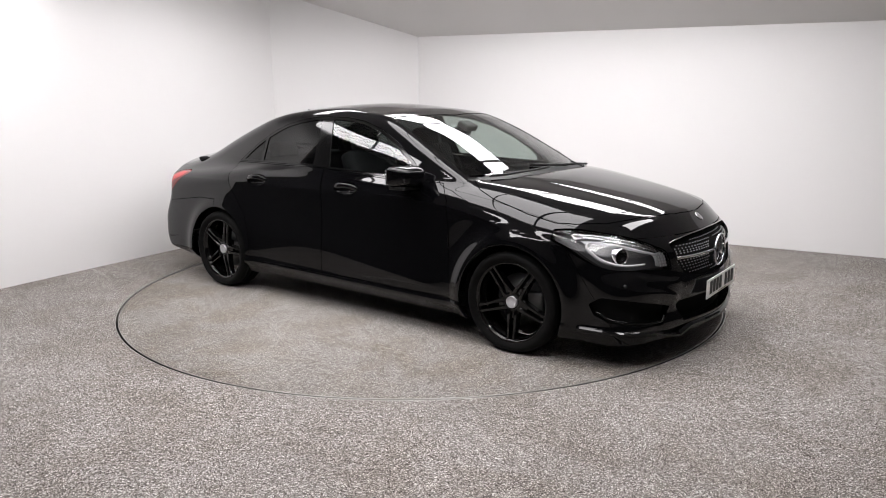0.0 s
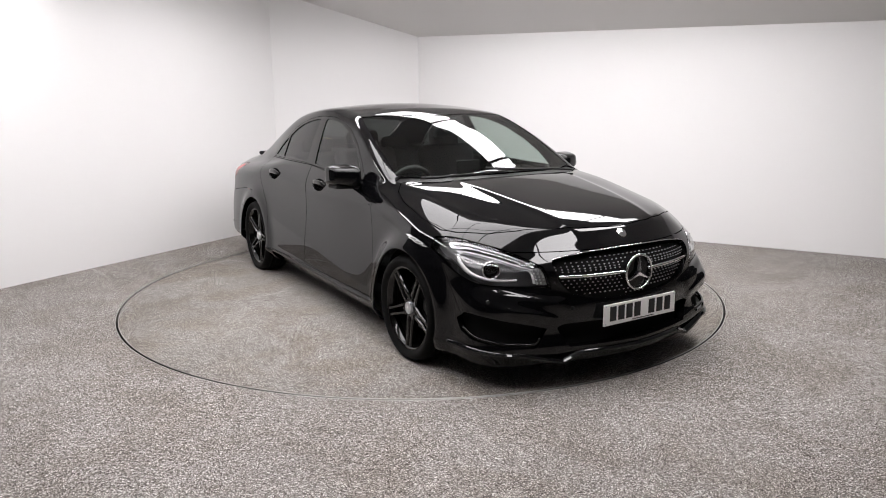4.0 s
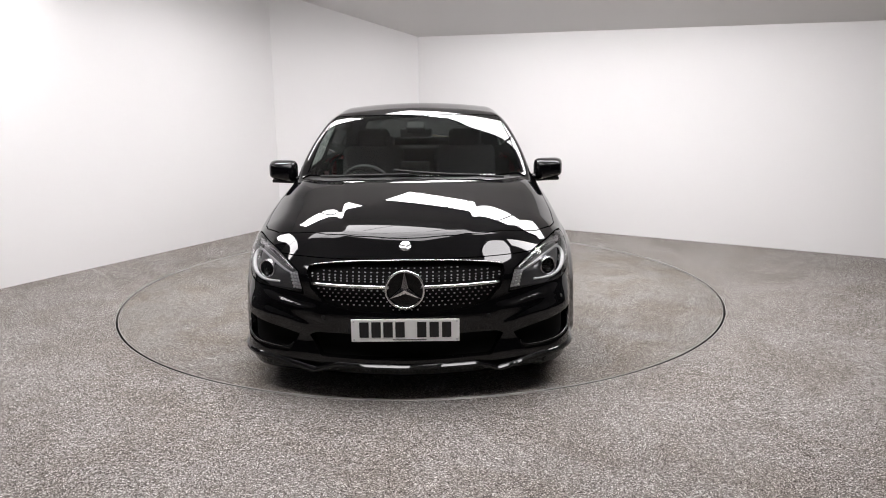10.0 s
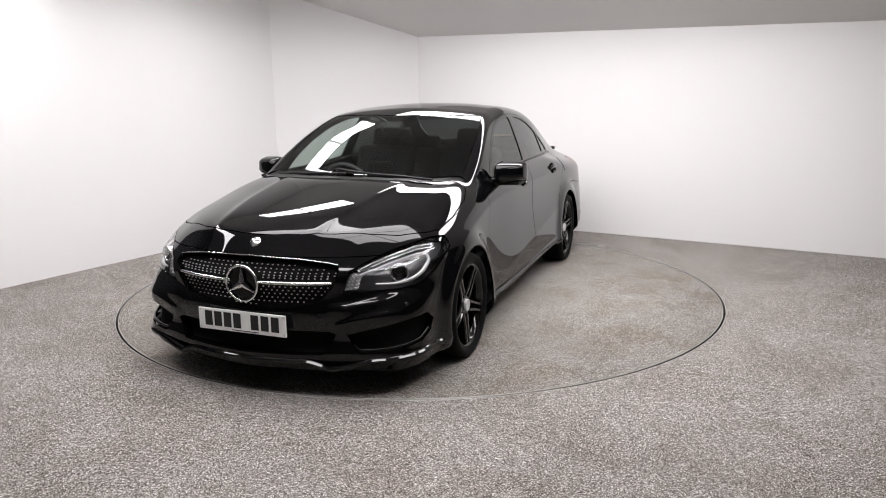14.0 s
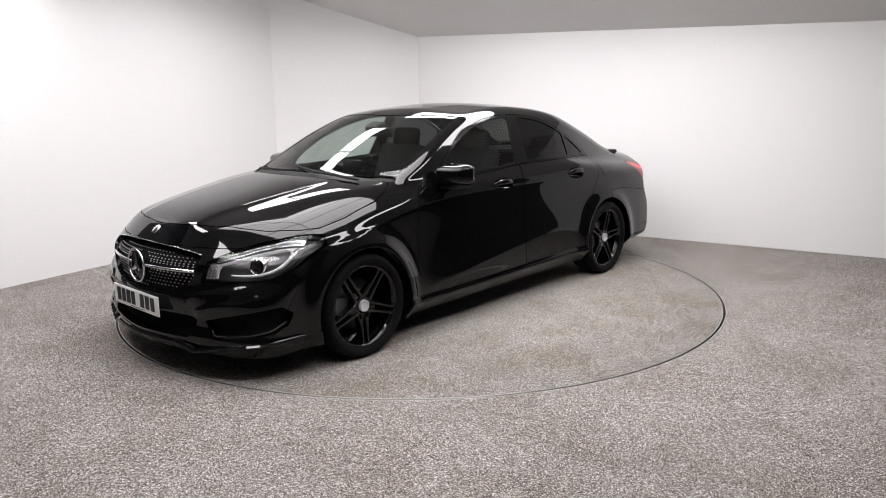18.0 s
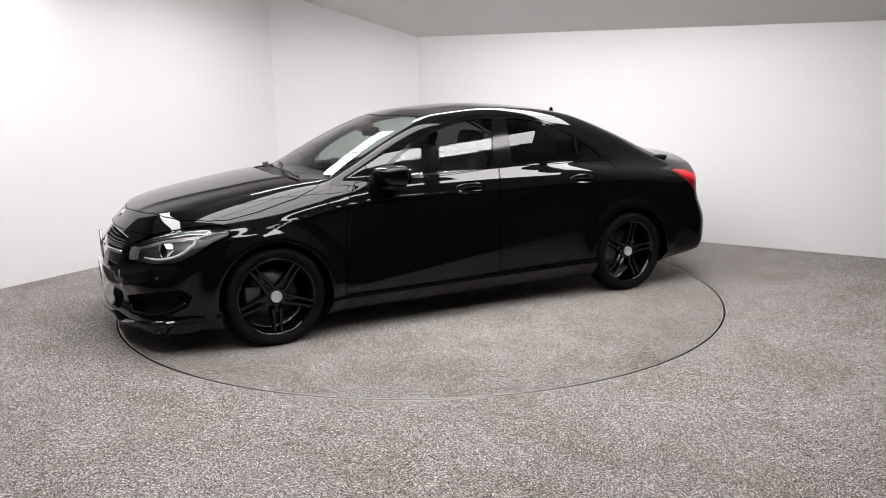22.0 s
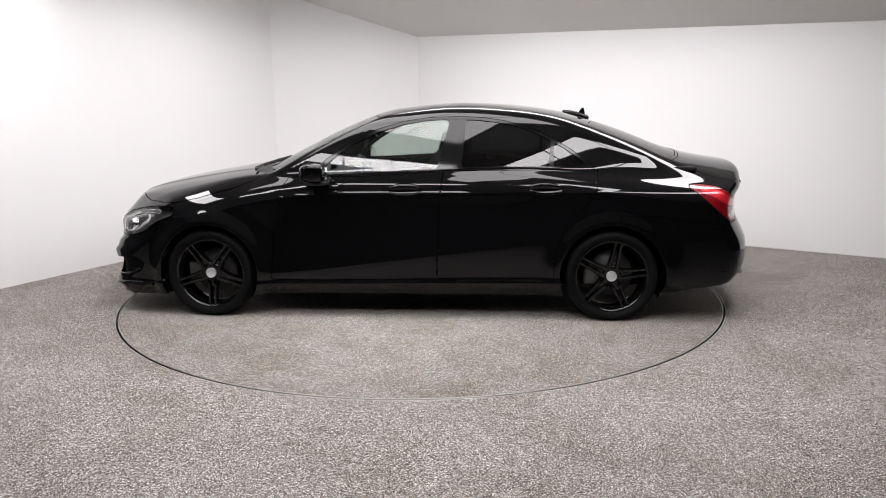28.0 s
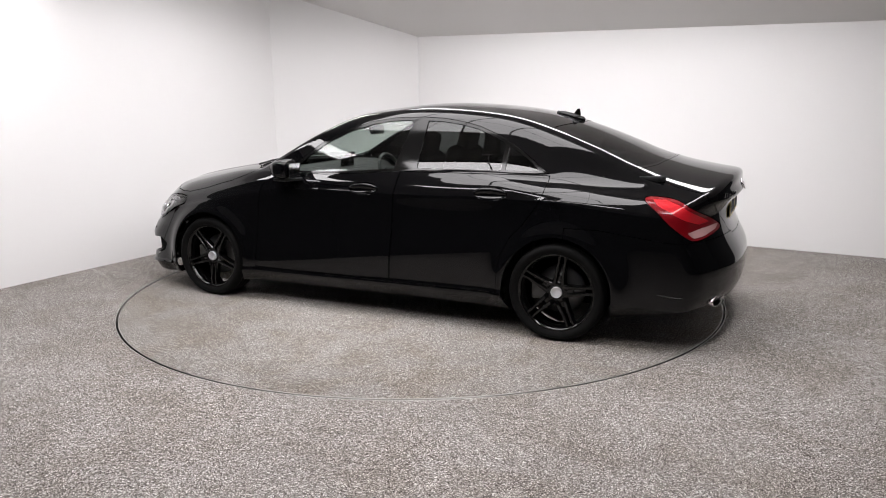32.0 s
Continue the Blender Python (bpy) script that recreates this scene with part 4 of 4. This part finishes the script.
lathe(bm, [(0.029, -0.002), (0.029, 0.002), (0.026, 0.004), (0.001, 0.005)], 32, Matrix.Translation(bp + CAR_OFF) @ bn.to_track_quat("Z", "Y").to_matrix().to_4x4())
part("bonnet_badge", bm, M_CHROME, fb, "small round silver badge")


# number plates; their characters are plain bars
def plate(x, z, facing, material, parent, label):
    m = Matrix.Translation(Vector((x, 0, z)) + CAR_OFF) @ pose(0, 0, 0, 90, 0, 90 * facing)
    bm = bmesh.new()
    rounded_slab(bm, (0.515, 0.111, 0.008), m, 0.003)
    p = part("number_plate", bm, material, parent, label)
    for cx in (-0.196, -0.139, -0.082, -0.025, 0.078, 0.137, 0.196):
        bm = bmesh.new()
        rounded_slab(bm, (0.044, 0.076, 0.002), m @ pose(cx, 0.004, 0.0052), 0.0005)
        part("plate_bar", bm, M_INK, p, "plain dark bar")
    for cx in (-0.245, 0.245):
        for cy in (-0.045, 0.045):
            bm = bmesh.new()
            lathe(bm, [(0.005, 0.004), (0.004, 0.006), (0.0005, 0.0065)], 10, m @ pose(cx, cy, 0))
            part("plate_screw", bm, M_SILVER, p)
    bm = bmesh.new()
    rounded_slab(bm, (0.16, 0.004, 0.001), m @ pose(0.02, -0.046, 0.0046), 0.0002)
    part("maker_bar", bm, M_INK, p)
    return p


plate(front_at(0.0, 0.375).x + 0.016, 0.378, 1, M_PLATE, fb, "white front number plate with dark bars")
rx = snap((-2.7, 0.0, 0.79), (1, 0, 0))[0].x
plate(rx - 0.002, 0.775, -1, M_PLATE_Y, boot_ob, "yellow rear number plate with dark bars")
for k in range(6):
    y = 0.50 - 0.035 * k
    p = snap((-2.7, y, 0.885), (1, 0, 0))[0] + CAR_OFF
    bm = bmesh.new()
    rounded_slab(bm, (0.004, 0.026, 0.024), Matrix.Translation(p), 0.001)
    part("badge_bar", bm, M_CHROME, boot_ob, "small chrome bar")
bm = bmesh.new()
p, nn = snap((-2.7, 0.0, 0.91), (1, 0, 0))
lathe(bm, [(0.040, 0.0), (0.040, 0.006), (0.034, 0.008), (0.001, 0.006)], 32, Matrix.Translation(p + CAR_OFF) @ nn.to_track_quat("Z", "Y").to_matrix().to_4x4())
part("boot_emblem", bm, M_CHROME, boot_ob, "round chrome emblem")

# exhaust tips, antenna fin, wipers
for sd in (1, -1):
    bm = bmesh.new()
    c = Vector((-2.215, 0.63 * sd, 0.290)) + CAR_OFF
    m = Matrix.Translation(c) @ pose(0, 0, 0, 0, -90, 0)
    vs = lathe(bm, [(0.040, -0.10), (0.044, 0.03), (0.046, 0.045), (0.043, 0.048), (0.040, 0.035), (0.036, -0.06)], 32, m)
    bmesh.ops.scale(bm, vec=(1, 1.75, 0.80), verts=vs, space=Matrix.Translation(-c))
    for v in vs:
        v.co.x += 0.32 * (abs(v.co.y - CAR_OFF.y) - 0.63)
    part("exhaust_tip", bm, M_CHROME, rb, "flat oval chrome exhaust tip")
for sd in (1, -1):
    bm = bmesh.new()
    pts = [side_at(x, z, 0.001) for x, z in smooth_line([(-1.95, 0.352), (-2.02, 0.342), (-2.09, 0.338)])]
    tube(bm, flip(pts, sd), [0.002 + 0.006 * k / (len(pts) - 1) for k in range(len(pts))], 8)
    part("corner_fin", bm, M_GLOSS, rb, "small gloss black fin")
bm = bmesh.new()
fin_top = [(-1.105, 0.0), (-1.16, 0.016), (-1.20, 0.040), (-1.222, 0.062), (-1.238, 0.064), (-1.245, 0.045), (-1.25, 0.0)]
zb = top_at(-1.18, 0.0).z - 0.006
a = [bm.verts.new(Vector((x, 0.010 * (1 - h / 0.08), zb + h - 0.30 * (-1.105 - x) * (1 - h / 0.07) * 0.9)) + CAR_OFF) for x, h in fin_top]
b = [bm.verts.new(Vector((x, -0.010 * (1 - h / 0.08), zb + h - 0.30 * (-1.105 - x) * (1 - h / 0.07) * 0.9)) + CAR_OFF) for x, h in fin_top]
bm.faces.new(a)
bm.faces.new(b[::-1])
for i in range(len(a)):
    bm.faces.new((a[i], b[i], b[(i + 1) % len(a)], a[(i + 1) % len(a)]))
bmesh.ops.recalc_face_normals(bm, faces=bm.faces[:])
part("aerial_fin", bm, M_GLOSS, car, "small black shark-fin aerial")
bm = bmesh.new()
tube(bm, [top_at(x, 0.0, -0.004) + CAR_OFF for x in (-1.08, -1.13, -1.2, -1.26, -1.275)], [0.012, 0.022, 0.026, 0.022, 0.012], 10)
part("aerial_foot", bm, M_GLOSS, car)
for pts in ([(1.10, 0.56), (1.115, 0.40), (1.105, 0.20), (1.07, 0.02), (1.035, -0.12)], [(1.115, -0.02), (1.12, -0.2), (1.09, -0.42), (1.02, -0.58)]):
    bm = bmesh.new()
    line = []
    for x, y in smooth_line(pts):
        p = top_at(x, abs(y), -0.016)
        p.y = y
        line.append(p + CAR_OFF)
    tube(bm, line, 0.0075, 8)
    w = part("wiper", bm, M_PLASTIC, car, "black windscreen wiper")
    bm = bmesh.new()
    tube(bm, [p + Vector((-0.012, 0, -0.006)) for p in line[6:]], 0.0045, 6)
    part("wiper_blade", bm, M_RUBBER, w)


# wheels
def wheel(hx, sd):
    m = Matrix.Translation(Vector((hx, sd * 0.794, HUB_Z)) + CAR_OFF) @ pose(0, 0, 0, -90 * sd, 0, 0)
    bm = bmesh.new()
    lathe(bm, [(0.236, -0.10), (0.230, -0.09), (0.216, -0.07), (0.208, 0.0), (0.210, 0.05), (0.222, 0.078), (0.230, 0.088), (0.2375, 0.091), (0.240, 0.086)], 72)
    w = part("wheel", bm, M_WHEEL, car, "gloss black five twin-spoke alloy wheel")
    w.matrix_basis = m
    bm = bmesh.new()
    R = TYRE_R
    lathe(bm, [(0.232, -0.095), (0.262, -0.108), (0.288, -0.106), (R - 0.008, -0.092), (R, -0.075), (R, -0.045), (R - 0.006, -0.043), (R - 0.006, -0.037), (R, -0.035), (R, -0.004), (R - 0.006, -0.002), (R - 0.006, 0.004), (R, 0.006),
               (R, 0.035), (R - 0.006, 0.037), (R - 0.006, 0.043), (R, 0.045), (R, 0.070), (R - 0.008, 0.088), (0.288, 0.102), (0.270, 0.1055), (0.262, 0.1035), (0.248, 0.097), (0.237, 0.088)], 72)
    part("tyre", bm, M_RUBBER, w, "low-profile black tyre")
    bm = bmesh.new()
    lathe(bm, [(0.06, -0.02), (0.15, -0.02), (0.152, -0.03), (0.152, -0.045)], 48)
    part("brake_disc", bm, M_DISC, w, "grey brake disc")
    bm = bmesh.new()
    rounded_slab(bm, (0.10, 0.13, 0.05), pose(0.125, 0.0, 0.0), 0.012)
    part("brake_caliper", bm, M_BRAKE, w)
    for i in range(5):
        bm = bmesh.new()
        for s in (1, -1):
            pts = [(0.040, 0.026 * s, 0.058, 0.017), (0.075, 0.0235 * s, 0.066, 0.013), (0.13, 0.0205 * s, 0.071, 0.0105), (0.19, 0.0185 * s, 0.075, 0.0095), (0.218, 0.0195 * s, 0.078, 0.011), (0.229, 0.022 * s, 0.080, 0.016)]
            secs = []
            for r, o, h, hw in pts:
                secs.append([bm.verts.new((r, o + a * hw, h + b)) for a, b in ((-1.25, -0.035), (-1.0, -0.004), (-0.6, 0.004), (0.6, 0.004), (1.0, -0.004), (1.25, -0.035))])
            for A, B in zip(secs, secs[1:]):
                for k in range(5):
                    bm.faces.new((A[k], B[k], B[k + 1], A[k + 1]))
                bm.faces.new((A[5], B[5], B[0], A[0]))
        box(bm, (0.04, -0.016, 0.030), (0.10, 0.016, 0.056))
        bmesh.ops.recalc_face_normals(bm, faces=bm.faces[:])
        bmesh.ops.transform(bm, matrix=pose(0, 0, 0, 0, 0, 72 * i + WHEEL_TURN.get((hx > 0, sd), 90)), verts=bm.verts)
        part("spoke", bm, M_WHEEL, w)
    bm = bmesh.new()
    lathe(bm, [(0.075, 0.02), (0.072, 0.052), (0.060, 0.062), (0.036, 0.066), (0.034, 0.062)], 40)
    part("hub", bm, M_WHEEL, w)
    bm = bmesh.new()
    lathe(bm, [(0.0345, 0.060), (0.0345, 0.077), (0.031, 0.0795), (0.029, 0.077), (0.001, 0.079)], 32)
    part("hub_cap", bm, M_CAP, w, "silver hub cap")
    for i in range(5):
        bm = bmesh.new()
        lathe(bm, [(0.0085, 0.045), (0.0085, 0.058), (0.0005, 0.059)], 10, pose(0, 0, 0, 0, 0, 72 * i + 36 + WHEEL_TURN.get((hx > 0, sd), 90)) @ pose(0.056, 0, 0))
        part("wheel_bolt", bm, M_PLASTIC, w)
    # the liner of the wheel arch
    bm = bmesh.new()
    n = 28
    for y0, y1 in ((0.45, 0.845),):
        a = [bm.verts.new(Vector((hx + 0.352 * math.cos(q), y0 * sd, HUB_Z + 0.352 * math.sin(q))) + CAR_OFF) for q in np.linspace(-0.45, math.pi + 0.45, n).tolist()]
        b = [bm.verts.new(Vector((hx + 0.346 * math.cos(q), y1 * sd, HUB_Z + 0.346 * math.sin(q))) + CAR_OFF) for q in np.linspace(-0.45, math.pi + 0.45, n).tolist()]
        for i in range(n - 1):
            bm.faces.new((a[i], a[i + 1], b[i + 1], b[i]))
        bm.faces.new(a)
    shade_all(bm)
    part("arch_liner", bm, M_LINER, car)


WHEEL_TURN = {(True, 1): 90, (False, 1): 44, (True, -1): 54, (False, -1): 0}
for hx in (HUB_X, -HUB_X):
    for sd in (1, -1):
        wheel(hx, sd)

# underside
bm = bmesh.new()
rounded_slab(bm, (4.0, 1.30, 0.10), Matrix.Translation(Vector((-0.05, 0, 0.235)) + CAR_OFF), 0.03)
part("underbody", bm, M_LINER, car)
for sd in (1, -1):
    bm = bmesh.new()
    rounded_slab(bm, (1.96, 0.30, 0.06), Matrix.Translation(Vector((0, 0.62 * sd, 0.21)) + CAR_OFF), 0.02)
    part("floor_rail", bm, M_LINER, car)

# the fuel flap, on the left flank only
flap, _ = take((BODY[0], BODY[1]), xz(FUEL, lambda V: 0.6 - V[:, 1]), 0.0)
panel("fuel_flap", flap, M_PAINT, car, 1, thick=0.004, shift=-0.0022)

# fittings on the skin
for sd in (1, -1):
    for y, z in ((0.78, 0.47), (0.40, 0.425)):
        p, nn = snap((2.6, y, z), (-1, 0, 0))
        p.y *= sd
        nn.y *= sd
        bm = bmesh.new()
        lathe(bm, [(0.011, 0.0), (0.010, 0.0012), (0.0005, 0.0015)], 16, Matrix.Translation(p + CAR_OFF) @ nn.to_track_quat("Z", "Y").to_matrix().to_4x4())
        part("parking_sensor", bm, M_PLASTIC, fb)

# ---------------------------------------------------------------- the cabin
def seat(x, y, wide, name="seat"):
    o = Vector((x, y, 0)) + CAR_OFF
    bm = bmesh.new()
    rounded_slab(bm, (0.52, wide, 0.17), Matrix.Translation(o + Vector((0.08, 0, 0.50))) @ pose(0, 0, 0, 0, -6, 0), 0.05)
    shade_all(bm)
    s = part(name, bm, M_SEAT, car, "dark fabric seat")
    bm = bmesh.new()
    rounded_slab(bm, (0.15, wide * 0.96, 0.62), Matrix.Translation(o + Vector((-0.21, 0, 0.80))) @ pose(0, 0, 0, 0, -20, 0), 0.055)
    shade_all(bm)
    part("backrest", bm, M_SEAT, s)
    bm = bmesh.new()
    rounded_slab(bm, (0.10, 0.25, 0.19), Matrix.Translation(o + Vector((-0.325, 0, 1.135))) @ pose(0, 0, 0, 0, -14, 0), 0.04)
    shade_all(bm)
    part("headrest", bm, M_SEAT, s)


seat(0.08, 0.36, 0.50)
seat(0.08, -0.36, 0.50)
bm = bmesh.new()
rounded_slab(bm, (0.5, 1.2, 0.2), Matrix.Translation(Vector((-0.72, 0, 0.5)) + CAR_OFF), 0.06)
rs = part("rear_seat", bm, M_SEAT, car, "dark fabric rear bench")
bm = bmesh.new()
rounded_slab(bm, (0.16, 1.2, 0.55), Matrix.Translation(Vector((-1.02, 0, 0.76)) + CAR_OFF) @ pose(0, 0, 0, 0, -24, 0), 0.06)
part("backrest", bm, M_SEAT, rs)
for y in (-0.38, 0.38):
    bm = bmesh.new()
    rounded_slab(bm, (0.10, 0.25, 0.14), Matrix.Translation(Vector((-1.13, y, 1.06)) + CAR_OFF) @ pose(0, 0, 0, 0, -20, 0), 0.04)
    part("headrest", bm, M_SEAT, rs)
bm = bmesh.new()
prof = [(1.10, 0.55), (1.08, 0.90), (0.98, 0.945), (0.80, 0.945), (0.68, 0.925), (0.60, 0.87), (0.58, 0.78), (0.66, 0.62), (0.70, 0.45)]
prism(bm, [(x, z) for x, z in prof], -0.64, 0.64, Matrix.Translation(CAR_OFF) @ pose(0, 0, 0, 90, 0, 0))
dash = part("dashboard", bm, M_DASH, car, "black soft plastic dashboard")
bm = bmesh.new()
rounded_slab(bm, (0.012, 0.19, 0.115), Matrix.Translation(Vector((0.665, 0.0, 0.985)) + CAR_OFF) @ pose(0, 0, 0, 0, -8, 0), 0.004)
part("display_screen", bm, M_GLOSS, dash, "free-standing black display")
bm = bmesh.new()
st = Matrix.Translation(Vector((0.46, -0.36, 0.845)) + CAR_OFF) @ pose(0, 0, 0, 0, -66, 0)
lathe(bm, [(0.172 + 0.015 * math.cos(a), 0.015 * math.sin(a)) for a in (2 * math.pi * i / 10 for i in range(10))], 40, st, close=True)
bmesh.ops.recalc_face_normals(bm, faces=bm.faces[:])
sw = part("steering_wheel", bm, M_DASH, car, "black leather steering wheel")
bm = bmesh.new()
rounded_slab(bm, (0.12, 0.16, 0.04), st, 0.018)
rounded_slab(bm, (0.03, 0.32, 0.02), st, 0.008)
rounded_slab(bm, (0.16, 0.04, 0.02), st @ pose(-0.08, 0, 0), 0.008)
part("wheel_hub", bm, M_DASH, sw)
bm = bmesh.new()
rounded_slab(bm, (0.04, 0.23, 0.072), Matrix.Translation(Vector((0.385, 0.0, 1.225)) + CAR_OFF) @ pose(0, 0, 0, 0, 10, 8), 0.018)
part("interior_mirror", bm, M_PLASTIC, car, "black interior mirror")
bm = bmesh.new()
rounded_slab(bm, (0.10, 0.13, 0.05), Matrix.Translation(Vector((0.43, 0.0, 1.262)) + CAR_OFF) @ pose(0, 0, 0, 0, 24, 0), 0.015)
part("sensor_cover", bm, M_PLASTIC, car)
bm = bmesh.new()
rounded_slab(bm, (2.2, 1.30, 0.06), Matrix.Translation(Vector((-0.1, 0, 0.36)) + CAR_OFF), 0.02)
part("cabin_floor", bm, M_LINER, car)
bm = bmesh.new()
rounded_slab(bm, (0.75, 1.28, 0.03), Matrix.Translation(Vector((-1.55, 0, 0.98)) + CAR_OFF), 0.01)
part("parcel_shelf", bm, M_SEAT, car)
# unseen plate, added to keep the tail lights' red out of the cabin
bm = bmesh.new()
rounded_slab(bm, (0.03, 1.60, 0.60), Matrix.Translation(Vector((-1.18, 0, 0.62)) + CAR_OFF), 0.008)
part("cabin_light_block", bm, M_LINER, car)


# ---------------------------------------------------------------- what moves
def motions():
    rows = [(t, pose(0, 0, 0, 0, 0, TURN_START + TURN_RATE * t)) for t in np.linspace(0, 32, 33).tolist()]
    walk(car, rows)
    walk(turntable, rows)


motions()
